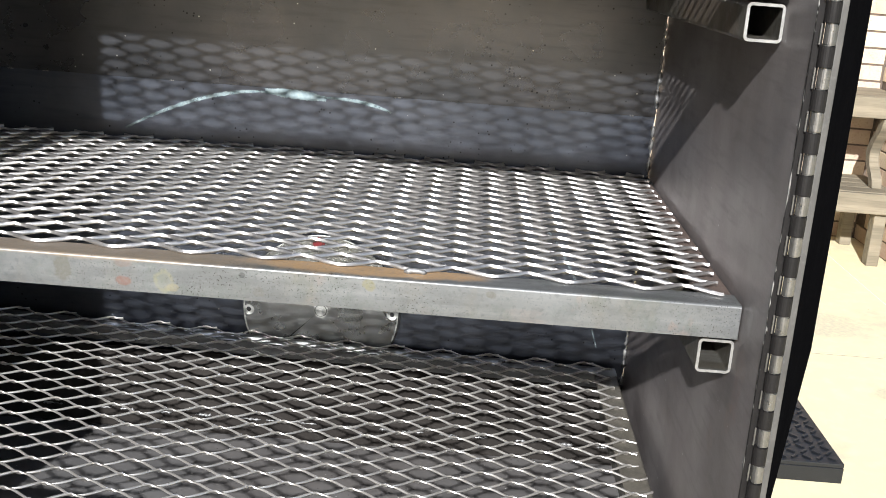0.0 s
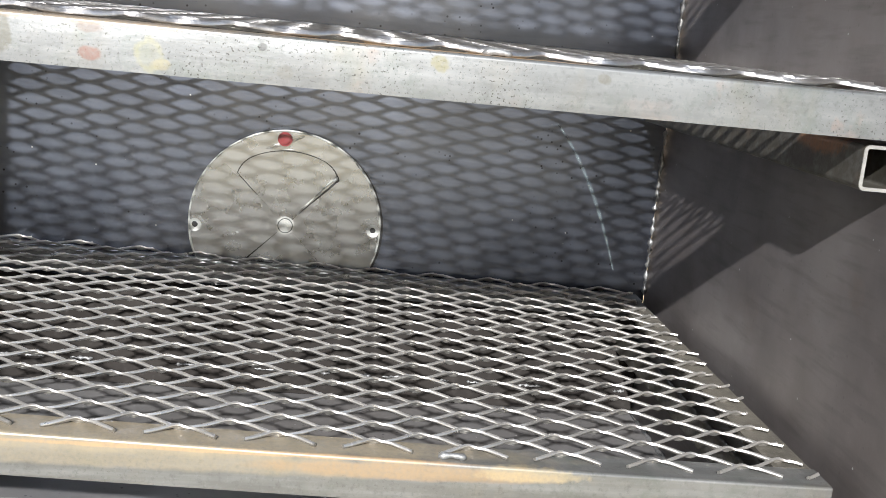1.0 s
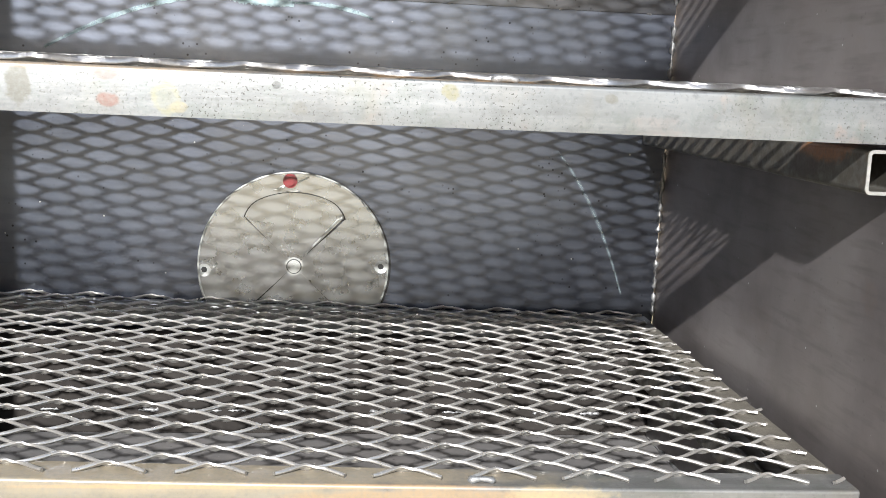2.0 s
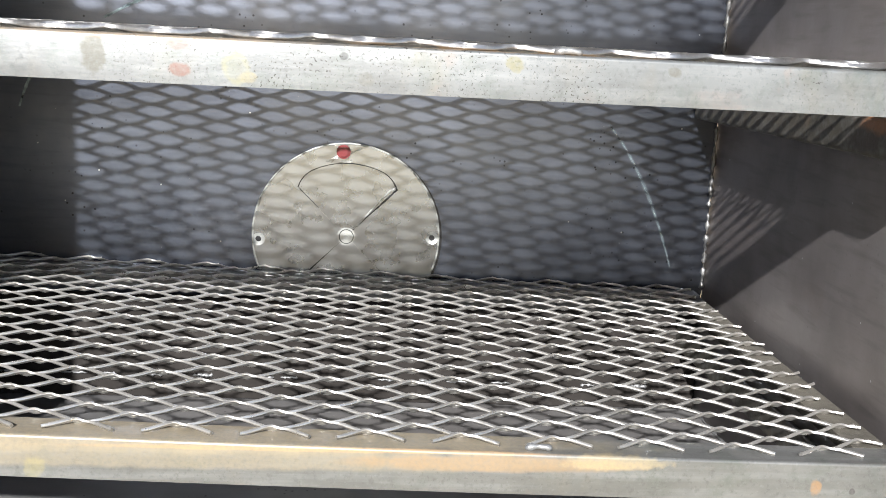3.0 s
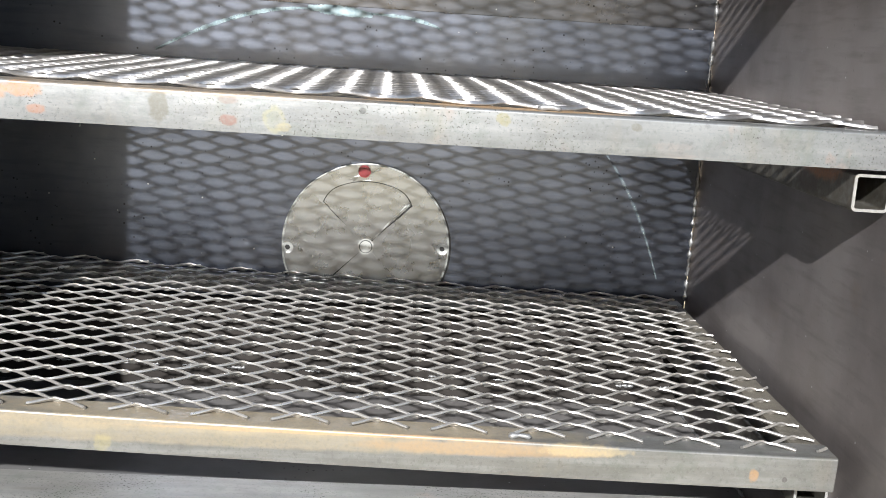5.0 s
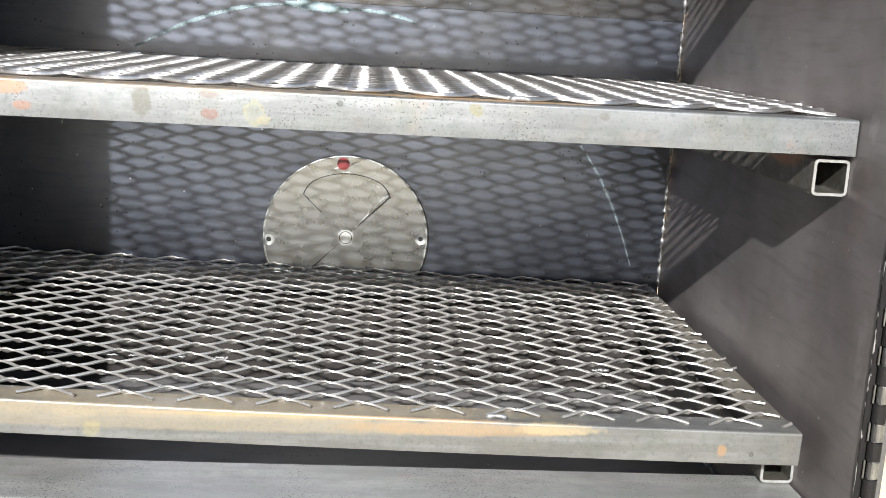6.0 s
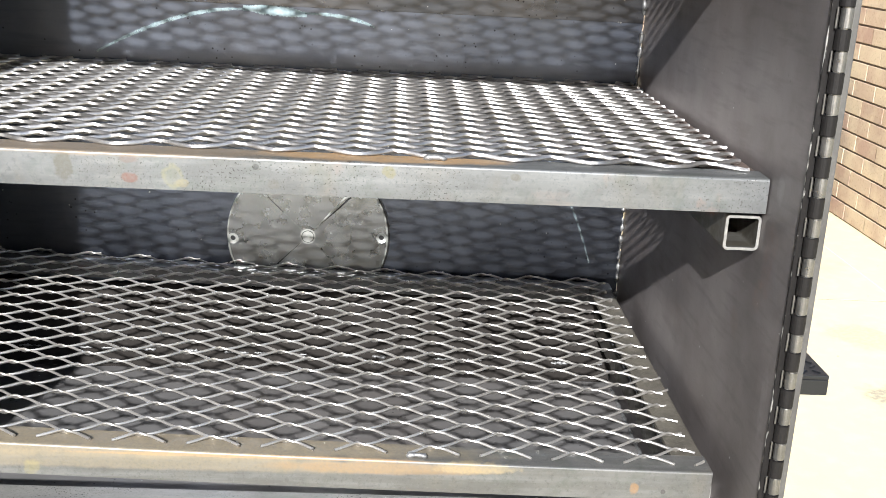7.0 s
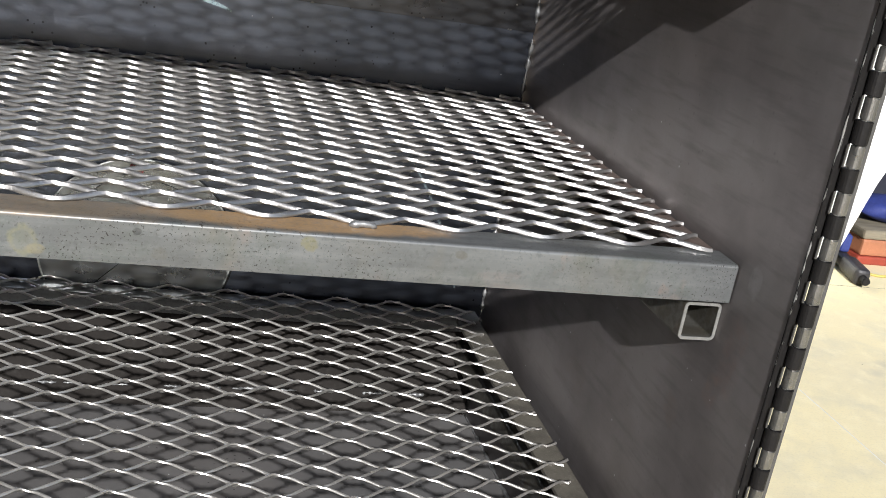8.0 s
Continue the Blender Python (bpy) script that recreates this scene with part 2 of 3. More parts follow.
GRIME = plain("grimy_bar_steel", (0.13, 0.12, 0.10), 0.6, 0.15, 0.5, 45.0, 0.002)
GRIME_UP = plain("rusty_bar_steel", (0.15, 0.115, 0.10), 0.55, 0.2, 0.4, 40.0)
TUBE = bare_bar("tube_steel", (0.10, 0.092, 0.076), spots=(
    ((-0.03, -0.375, 1.098), (0.03, 0.035, 0.009), (0.42, 0.17, 0.06), 1.0),
    ((-0.03, -0.350, 1.085), (0.03, 0.022, 0.008), (0.05, 0.035, 0.03), 0.8),
    ((-0.03, -0.15, 1.08), (0.03, 0.12, 0.03), (0.16, 0.14, 0.11), 0.5),
    ((-0.03, -0.30, 1.31), (0.03, 0.12, 0.03), (0.20, 0.14, 0.10), 0.6),
))
RIM = plain("sawn_steel", (0.34, 0.34, 0.33), 0.45, 0.5, 0.4, 180.0)
SILL = bare_bar("sill_steel", (0.36, 0.36, 0.35))
MESH = plain("expanded_metal", (0.53, 0.515, 0.505), 0.375, 0.95, 0.35, 70.0)
MESH_LOW = plain("worn_expanded_metal", (0.62, 0.60, 0.57), 0.34, 0.8, 0.4, 60.0)
DISC = plain("brushed_disc", (0.325, 0.338, 0.345), 0.275, 0.97, 0.05, 20.0, 0.00003, 0.01)
BRIGHT = plain("bright_steel", (0.55, 0.55, 0.53), 0.32, 0.9, 0.3, 60.0)
FILED = plain("filed_steel", (0.40, 0.41, 0.395), 0.42, 0.45, 0.3, 120.0)
KNUCKLE = plain("worn_hinge_steel", (0.30, 0.295, 0.29), 0.34, 0.9, 0.4, 90.0)
WELD = plain("weld_metal", (0.33, 0.335, 0.34), 0.42, 0.6, 0.5, 120.0)
RED = plain("red_bolt_paint", (0.16, 0.014, 0.018), 0.35, 0.0, 0.3, 150.0)
BLACK = plain("black_paint", (0.010, 0.011, 0.013), 0.38, 0.0, 0.3, 30.0)
DARKSTEEL = plain("dark_hinge_steel", (0.012, 0.011, 0.011), 0.55, 0.0, 0.3, 60.0)
DARKSTEEL.node_tree.nodes["Principled BSDF"].inputs["Specular IOR Level"].default_value = 0.2
def chalk_mat(name, low, high):
    n = Nodes(name)
    c = n.mix(n.ramp(n.noise(160, 5), 0.3, 0.7), (0.36, 0.44, 0.46), (0.23, 0.31, 0.34))
    n.put(n.bsdf.inputs["Alpha"], n.ramp(n.noise(130, 6, 0.65), 0.34, 0.66, low, high))
    return n.done(c, 0.85, 0.0, 0.2)


CHALK = chalk_mat("chalk", 0.35, 0.85)
FAINT = chalk_mat("faint_chalk", 0.03, 0.20)
SMEAR = chalk_mat("chalk_smear", 0.75, 1.0)
CONCRETE = concrete_mat()
DIRT = plain("ground_soil", (0.36, 0.31, 0.22), 0.9, 0.0, 0.4, 3.0, 0.004)
BRICK = brick_mat()
MORTAR = plain("mortar", (0.14, 0.108, 0.085), 0.9, 0.0, 0.35, 40.0)
TIMBER = wood_mat("weathered_timber", (0.24, 0.21, 0.155))
WHITE = plain("white_paint", (0.78, 0.79, 0.77), 0.45, 0.0, 0.08, 6.0)
ORANGE = plain("orange_plastic", (0.42, 0.17, 0.09), 0.45, 0.0, 0.3, 12.0)
BLUE = plain("blue_canvas", (0.025, 0.04, 0.20), 0.7, 0.0, 0.3, 20.0)
RUBBER = plain("black_rubber", (0.03, 0.028, 0.03), 0.4, 0.0, 0.3, 40.0)
YELLOW = plain("yellow_cord", (0.55, 0.45, 0.12), 0.6, 0.0, 0.3, 60.0)


# ---- mesh helpers ----
def part(name, bm, material, parent=None, label="", smooth=False):
    me = bpy.data.meshes.new(name)
    if isinstance(bm, tuple):
        me.from_pydata(bm[0], [], bm[1])
        me.validate()
    else:
        bmesh.ops.recalc_face_normals(bm, faces=bm.faces)
        bm.to_mesh(me)
        bm.free()
    me.materials.append(material)
    if smooth:
        me.polygons.foreach_set("use_smooth", [True] * len(me.polygons))
        if smooth > 1:
            me.set_sharp_from_angle(angle=radians(smooth))
    ob = new(name, me)
    if parent is not None:
        ob.parent = parent
        ob.matrix_parent_inverse = Matrix.Translation(-Vector(parent.location))
    return tagged(ob, label) if label else ob


def thing(name, place, label, category, group="", kind=""):
    ob = new(name)
    ob.location = place
    ob.empty_display_size = 0.05
    return tagged(ob, label, category, group, kind)


def box(x0, x1, y0, y1, z0, z1, bevel=0.0, segs=2):
    bm = bmesh.new()
    bmesh.ops.create_cube(bm, size=1)
    for v in bm.verts:
        v.co = ((x0 + x1) / 2 + v.co.x * (x1 - x0), (y0 + y1) / 2 + v.co.y * (y1 - y0), (z0 + z1) / 2 + v.co.z * (z1 - z0))
    if bevel:
        bmesh.ops.bevel(bm, geom=bm.edges[:], offset=bevel, segments=segs, profile=0.6, affect="EDGES")
    return bm


def move(bm, m):
    bmesh.ops.transform(bm, matrix=m, verts=bm.verts)
    return bm


def join(*bms):
    out = bms[0]
    for other in bms[1:]:
        me = bpy.data.meshes.new("tmp")
        other.to_mesh(me)
        other.free()
        out.from_mesh(me)
        bpy.data.meshes.remove(me)
    return out


def profile(points, axis, a, b, hole=None):
    """A prism of the outline points (two coordinates) along axis from a to b; with hole, a hollow section."""
    def at(p, s):
        return {"x": (s, p[0], p[1]), "y": (p[0], s, p[1]), "z": (p[0], p[1], s)}[axis]
    bm = bmesh.new()
    rings = [[[bm.verts.new(at(p, s)) for p in loop] for s in (a, b)] for loop in ([points, hole] if hole else [points])]
    n = len(points)
    for lo, hi in rings:
        for i in range(n):
            bm.faces.new((lo[i], lo[(i + 1) % n], hi[(i + 1) % n], hi[i]))
    if hole:
        for s in (0, 1):
            for i in range(n):
                bm.faces.new((rings[0][s][i], rings[0][s][(i + 1) % n], rings[1][s][(i + 1) % n], rings[1][s][i]))
    else:
        bm.faces.new(rings[0][0])
        bm.faces.new(rings[0][1])
    return bm


def rounded(u0, u1, v0, v1, r, n=4):
    pts = []
    for cu, cv, start in ((u1 - r, v1 - r, 0), (u0 + r, v1 - r, 90), (u0 + r, v0 + r, 180), (u1 - r, v0 + r, 270)):
        for k in range(n + 1):
            a = radians(start + 90 * k / n)
            pts.append((cu + r * math.cos(a), cv + r * math.sin(a)))
    return pts


def tube(axis, u0, u1, v0, v1, a, b, wall=0.002, r=0.0035):
    return profile(rounded(u0, u1, v0, v1, r), axis, a, b, rounded(u0 + wall, u1 - wall, v0 + wall, v1 - wall, max(0.0008, r - wall)))


def angle_outline(u_out, u_in, v_top, v_bot, t, r=0.003):
    """An L section: face at u_out from v_top to v_bot, flange along v_top to u_in, outer corner rounded."""
    s = 1 if u_in > u_out else -1
    pts = [(u_out, v_bot)]
    for k in range(5):
        a = radians(90 * k / 4)
        pts.append((u_out + s * (r - r * math.cos(a)), v_top - r + r * math.sin(a)))
    pts += [(u_in, v_top), (u_in, v_top - t), (u_out + s * (t + 0.001), v_top - t), (u_out + s * t, v_top - t - 0.001), (u_out + s * t, v_bot)]
    return pts


def cylinder(r, a, b, axis="z", at=(0, 0), n=20, bevel=0.0):
    pts = [(at[0] + r * math.cos(2 * math.pi * k / n), at[1] + r * math.sin(2 * math.pi * k / n)) for k in range(n)]
    bm = profile(pts, axis, a, b)
    if bevel:
        rim = [e for e in bm.edges if len(e.link_faces) == 2 and any(len(f.verts) > 4 for f in e.link_faces)]
        bmesh.ops.bevel(bm, geom=rim, offset=bevel, segments=2, affect="EDGES")
    return bm


def bead(points, r, rough=0.35, n=6, seed=0):
    """An uneven weld run along a list of points."""
    rng = random.Random(seed)
    bm = bmesh.new()
    rings = []
    for i, p in enumerate(points):
        q = Vector(points[min(i + 1, len(points) - 1)]) - Vector(points[max(i - 1, 0)])
        u = q.orthogonal().normalized()
        w = q.cross(u).normalized()
        rr = r * (1 + rng.uniform(-rough, rough)) * (0.35 if i in (0, len(points) - 1) else 1)
        rings.append([bm.verts.new(Vector(p) + rr * (u * math.cos(2 * math.pi * k / n) + w * math.sin(2 * math.pi * k / n))) for k in range(n)])
    for lo, hi in zip(rings, rings[1:]):
        for k in range(n):
            bm.faces.new((lo[k], lo[(k + 1) % n], hi[(k + 1) % n], hi[k]))
    bm.faces.new(rings[0])
    bm.faces.new(rings[-1])
    return bm


def lean_at(g, flat):
    """How far a leg has turned at g of its run: from -0.5 just past one bond to 0.5 just before the next, swinging back across the bond."""
    if g < flat:
        return -0.5 * g / flat
    if g > 1 - flat:
        return 0.5 * (1 - g) / flat
    return (g - flat) / (1 - 2 * flat) - 0.5


def expanded(x0, x1, y0, y1, z, bond, lwd, swd, shear, tilt, twist, width, thick, flat, straight, chamfer, ragged, seed):
    """Raised expanded metal: each strand snakes from the bond in front of it to the bond behind, leaning at one angle,
    so that two strands meet edge to edge in one leaning plane at every bond; cut square at the four sides.
    bond is the place of one bond, shear the sideways run of the columns, twist the change of lean along each leg, undone across the bonds."""
    verts, faces = [], []
    h, half, steps = swd / 2, lwd / 2, 14
    rg = random.Random(seed)
    hw, ht, c = width / 2 + 0.0001, thick / 2, chamfer
    section = ((-hw, c - ht), (c - hw, -ht), (hw - c, -ht), (hw, c - ht), (hw, ht - c), (hw - c, ht), (c - hw, ht), (-hw, ht - c))
    for j in range(int((y0 - bond[1]) / h) - 1, int((y1 - bond[1]) / h) + 2):
        yc = bond[1] - h / 2 + j * h
        phase = bond[0] + shear * (yc - bond[1])
        sgn = 1 if j % 2 else -1
        ends = (x0 + rg.uniform(0, ragged), x1 - rg.uniform(0, ragged))
        run, k = [], int((x0 - phase) / half) - 2
        while phase + k * half < x1 + half:
            side = sgn * (1 if k % 2 else -1)
            for q in range(steps):
                f = min(1.0, max(0.0, (q / steps - flat) / (1 - 2 * flat)))
                w = side * ((1 - straight) * math.cos(math.pi * f) + straight * (1 - 2 * f))
                p = Vector((phase + (k + q / steps) * half, yc, z))
                a = radians(tilt + twist * lean_at(q / steps, flat) + 5 * noise.noise(Vector((p.x * 34, p.y * 60, seed))) + 5 * noise.noise(p * 9))
                p.y += w * (h / 2 - width / 2 * math.cos(a))
                p.z += 0.0009 * noise.noise(Vector((p.x * 7, p.y * 7, seed))) + 0.0003 * noise.noise(p * 40) - w * width / 2 * math.sin(a)
                run.append((p, a, 1 + 0.3 * math.sin(math.pi * f) ** 2))
            k += 1
        piece = []
        for i in range(1, len(run)):
            p, a, full = run[i]
            if i < len(run) - 1 and ends[0] <= p.x <= ends[1] and y0 <= p.y <= y1:
                way = (run[i + 1][0] - run[i - 1][0]).normalized()
                flow = Vector((way.x, way.y, 0)).normalized()
                d = Vector((-flow.y * math.cos(a), flow.x * math.cos(a), math.sin(a)))
                d = (d - way * d.dot(way)).normalized()
                piece.append((p, d, way.cross(d).normalized() * full))
                continue
            if len(piece) > 1:
                first = len(verts)
                for p, d, nrm in piece:
                    verts += [tuple(p + d * u + nrm * v) for u, v in section]
                for i in range(len(piece) - 1):
                    o = first + 8 * i
                    faces += [(o + q, o + (q + 1) % 8, o + 8 + (q + 1) % 8, o + 8 + q) for q in range(8)]
                e = first + 8 * (len(piece) - 1)
                faces += [tuple(first + q for q in range(7, -1, -1)), tuple(e + q for q in range(8))]
            piece = []
    return verts, faces


# ---- ground and surroundings ----
ground = part("ground", box(-60, 60, -60, 60, -0.5, -0.03), DIRT)
tagged(ground, "pale dry earth under and beyond the paving", "ground", kind="structure")
pavement = thing("pavement", (0, 0, 0), "sunlit cream concrete paving with narrow joints", "paving", kind="structure")
XJ, YJ = (-6.5, -3.2, 0.1, 1.70, 4.9, 9.0), (-7.0, -3.6, -0.4, 2.671, 6.0, 10.0)
for ix in range(len(XJ) - 1):
    for iy in range(len(YJ) - 1):
        part("slab", box(XJ[ix] + 0.003, XJ[ix + 1] - 0.003, YJ[iy] + 0.003, YJ[iy + 1] - 0.003, -0.1, 0), CONCRETE, pavement)

FILLER = plain("joint_filler", (0.07, 0.062, 0.05), 0.9, 0.0, 0.3, 20.0)
PALE = plain("pale_joint_filler", (0.80, 0.78, 0.70), 0.9, 0.0, 0.2, 20.0)
for xj in XJ[1:-1]:
    part("joint", box(xj - 0.0028, xj + 0.0028, YJ[0], YJ[-1], -0.05, -0.0006), PALE if xj == 1.70 else FILLER, pavement)
for yj in YJ[1:-1]:
    for xa, xb in zip(XJ, XJ[1:]):
        part("joint", box(xa + 0.003, xb - 0.003, yj - 0.0028, yj + 0.0028, -0.05, -0.0008), FILLER, pavement)

WALL_X, CORNER_Y, WALL_END = 1.975, 4.62, 2.95

# ---- the smoker cabinet ----
JAMB = -0.598 - 0.495 * SUN_SIDE
LEFT, FRONT, SKIN = -0.80, -0.495, 0.005
smoker = thing("smoker_cabinet", (LEFT / 2, FRONT / 2, 0), "bare mill-scale steel smoker cabinet with its door swung open", "smoker")
SEAM = 1.198
part("back_panel", box(LEFT, 0, 0, SKIN, 0.8716, SEAM - 0.0009, 0.0006, 1), BACK, smoker, "blue-grey mill-scale back sheet with chalk marks")
part("back_panel", box(LEFT, 0, -0.0008, SKIN - 0.0008, SEAM - 0.0016, 1.72, 0.0002, 1), UPBACK, smoker, "brownish upper back sheet")
# added strip: keeps the back dark below the rack and hides the damper's foot
part("back_shade_strip", box(LEFT, -0.0004, -0.0085, -0.0065, 0.7885, 0.889, 0.0005, 1), SHADE_PLATE, smoker, "added dark strip for the shade along the foot of the back")
part("side_panel", box(0.0016, SKIN + 0.0016, FRONT, SKIN, 0.5, 1.72, 0.0006, 1), SIDE, smoker, "brown-grey steel side sheet")
part("side_panel", box(LEFT - SKIN, LEFT, FRONT, SKIN, 0.5, 1.72, 0.0006, 1), SIDE, smoker)
part("roof_panel", box(LEFT - SKIN, SKIN + 0.0016, FRONT - 0.002, SKIN, 1.72, 1.725, 0.0006, 1), SIDE, smoker)
HEADER = 1.239 - FRONT * SUN_UP
part("header_panel", box(LEFT, 0, FRONT + 0.0005, FRONT + 0.0055, HEADER, 1.7195, 0.0006, 1), SIDE, smoker)
part("jamb_panel", box(LEFT + 0.0003, JAMB, FRONT + 0.0005, FRONT + 0.0055, 0.80, HEADER - 0.0005, 0.0006, 1), SIDE, smoker)
part("floor_panel", box(LEFT + 0.0005, -0.0005, -0.386, 0.049, 0.784, 0.788, 0.0005, 1), FLOOR, smoker, "dusty dark floor plate below the racks")
# added dark plate, the shade behind the floor put into its colour
part("floor_panel", box(LEFT + 0.0005, -0.0005, 0.0505, 0.30, 0.782, 0.786, 0.0005, 1), SHADE_PLATE, smoker, "added dark plate for the shade behind the floor")
# added duct box, out of sight; its pale walls lift the dark
part("unseen_duct_panel", box(LEFT, 0, SKIN + 0.001, 0.30, 0.88, 0.885, 0.0005, 1), PALE_DUCT, smoker)
part("unseen_duct_panel", box(LEFT, 0, 0.3005, 0.305, 0.70, 0.885, 0.0005, 1), PALE_DUCT, smoker)
for dx in (LEFT, -0.005):
    part("unseen_duct_panel", box(dx, dx + 0.005, SKIN + 0.001, 0.30, 0.70, 0.8795, 0.0005, 1), PALE_DUCT, smoker)
part("base_panel", box(LEFT + 0.0005, -0.0005, FRONT + 0.05, FRONT + 0.055, 0.5, 0.783, 0.0005, 1), SIDE, smoker)
part("base_panel", box(LEFT, 0, 0, SKIN, 0.5, 0.7815, 0.0005, 1), SIDE, smoker)
part("bottom_panel", box(LEFT - SKIN, SKIN + 0.0016, FRONT, SKIN, 0.495, 0.50, 0.0005, 1), SIDE, smoker)
part("sill", profile(angle_outline(-0.4555, -0.386, 0.8498, 0.79, 0.005, 0.005), "x", LEFT + 0.0005, -0.0005), SILL, smoker, "bright steel sill across the opening")
for lx in (LEFT, -0.05):
    for ly in (FRONT, -0.045):
        part("leg", tube("z", lx, lx + 0.05, ly, ly + 0.05, 0.0, 0.495, 0.003, 0.006), BLACK, smoker)

for zt, rise in ((1.128, 0.0), (0.904, 0.0155), (1.361, 0.0)):
    for x0 in (-0.0240, LEFT + 0.0004):
        dz = zt + (rise if x0 < -0.1 else 0.0)
        part("support_tube", tube("y", x0, x0 + 0.0254, dz - 0.0532, dz - 0.0278, -0.400 if rise else -0.428, -0.004), TUBE, smoker, "square tube rack support with open end")
        part("tube_rim", tube("y", x0 + 0.0001, x0 + 0.0253, dz - 0.0531, dz - 0.0279, -0.4008 if rise else -0.4288, -0.4001 if rise else -0.4281), RIM, smoker, "bright sawn tube end")

rng = random.Random(4)
runs = ((0.87, 0.90), (0.908, 0.985), (0.99, 1.068), (1.072, 1.118), (1.126, 1.19), (1.205, 1.30), (1.36, 1.5))
for i, (a, b) in enumerate(runs):
    pts = [(-0.0006 + rng.uniform(-0.0006, 0.0004), -0.0006 + rng.uniform(-0.0006, 0.0004), a + (b - a) * k / 26) for k in range(27)]
    part("weld_bead", bead(pts, 0.0017, 0.75, seed=i), WELD, smoker, "silvery uneven corner weld", True)
for i in range(9):
    x = -0.05 - i * 0.084 + rng.uniform(-0.03, 0.03)
    ln = rng.uniform(0.003, 0.010)
    part("tack_weld", bead([(x + ln * k / 6, 0.0, SEAM - 0.0016 + rng.uniform(-0.0004, 0.0004)) for k in range(7)], 0.0009, 0.6, seed=40 + i), KNUCKLE, smoker, "", True)
part("weld_bead", bead([(rng.uniform(-0.0005, 0.0004), -0.37 + 0.36 * k / 60, 0.7885) for k in range(61)], 0.0016, 0.7, seed=70), WELD, smoker, "", True)
for i in range(16):
    x, ln = -0.66 + i * 0.042 + rng.uniform(-0.01, 0.01), rng.uniform(0.008, 0.028)
    part("weld_bead", bead([(x + ln * k / 12, -0.0088 + rng.uniform(-0.0008, 0.0004), 0.811 + rng.uniform(-0.0006, 0.0006)) for k in range(13)], rng.uniform(0.0008, 0.0016), 0.7, seed=71 + i), WELD, smoker, "pale spattered weld along the foot of the back", True)


# chalk marks on the back sheet
def chalk_arc(ends, width, seed):
    """A hand-drawn stroke through three places (x, z) on the back sheet, uneven in width."""
    (xa, za), (xb, zb), (xc, zc) = ends
    rg = random.Random(seed)
    bm = bmesh.new()
    n = 60
    last = None
    for k in range(n + 1):
        f = k / n
        la, lb, lc = (1 - f) * (1 - 2 * f), 4 * f * (1 - f), f * (2 * f - 1)
        c = Vector((xa * la + xb * lb + xc * lc, -0.0007, za * la + zb * lb + zc * lc))
        way = Vector((xa * (4 * f - 3) + xb * (4 - 8 * f) + xc * (4 * f - 1), 0, za * (4 * f - 3) + zb * (4 - 8 * f) + zc * (4 * f - 1))).normalized()
        w = width * (0.4 + 0.6 * math.sin(math.pi * min(1, max(0.08, f)))) * rg.uniform(0.7, 1.15)
        pair = [bm.verts.new(c + Vector((-way.z, 0, way.x)) * (w * s)) for s in (-1, 1)]
        if last:
            bm.faces.new((*last, *reversed(pair)))
        last = pair
    ext = bmesh.ops.extrude_face_region(bm, geom=bm.faces[:])
    bmesh.ops.translate(bm, vec=(0, 0.0006, 0), verts=[v for v in ext["geom"] if isinstance(v, bmesh.types.BMVert)])
    return bm


part("chalk_mark", chalk_arc(((-0.572, 1.141), (-0.490, 1.179), (-0.418, 1.1915)), 0.0022, 1), CHALK, smoker, "pale blue chalk arc")
part("chalk_mark", chalk_arc(((-0.356, 1.190), (-0.315, 1.188), (-0.283, 1.179)), 0.0020, 2), CHALK, smoker)
part("chalk_mark", chalk_arc(((-0.104, 1.065), (-0.066, 1.008), (-0.034, 0.930)), 0.0014, 3), FAINT, smoker)
part("chalk_mark", chalk_arc(((-0.648, 1.058), (-0.638, 1.085), (-0.625, 1.106)), 0.0014, 5), CHALK, smoker)
part("chalk_mark", chalk_arc(((-0.420, 1.1925), (-0.388, 1.1915), (-0.354, 1.1885)), 0.0058, 7), SMEAR, smoker, "broad chalk smear under the seam")

# round draught damper
DX, DZ, DR = -0.349, 0.950, 0.088
SCREWS = ((-0.431, 0.9445), (-0.268, 0.951))


def pie(a0, a1, r0, r1, n=28):
    pts = [(r0 * math.cos(radians(a0)), r0 * math.sin(radians(a0)))]
    for k in range(n + 1):
        a = radians(a0 + (a1 - a0) * k / n)
        rr = r1 * (1 - 0.025 * math.sin(math.pi * k / n))
        edge = max(0.0, 1 - min(k, n - k) / (0.2 * n))
        rr *= 1 - 0.085 * edge ** 2.0
        pts.append((rr * math.cos(a), rr * math.sin(a)))
    pts.append((r0 * math.cos(radians(a1)), r0 * math.sin(radians(a1))))
    return pts


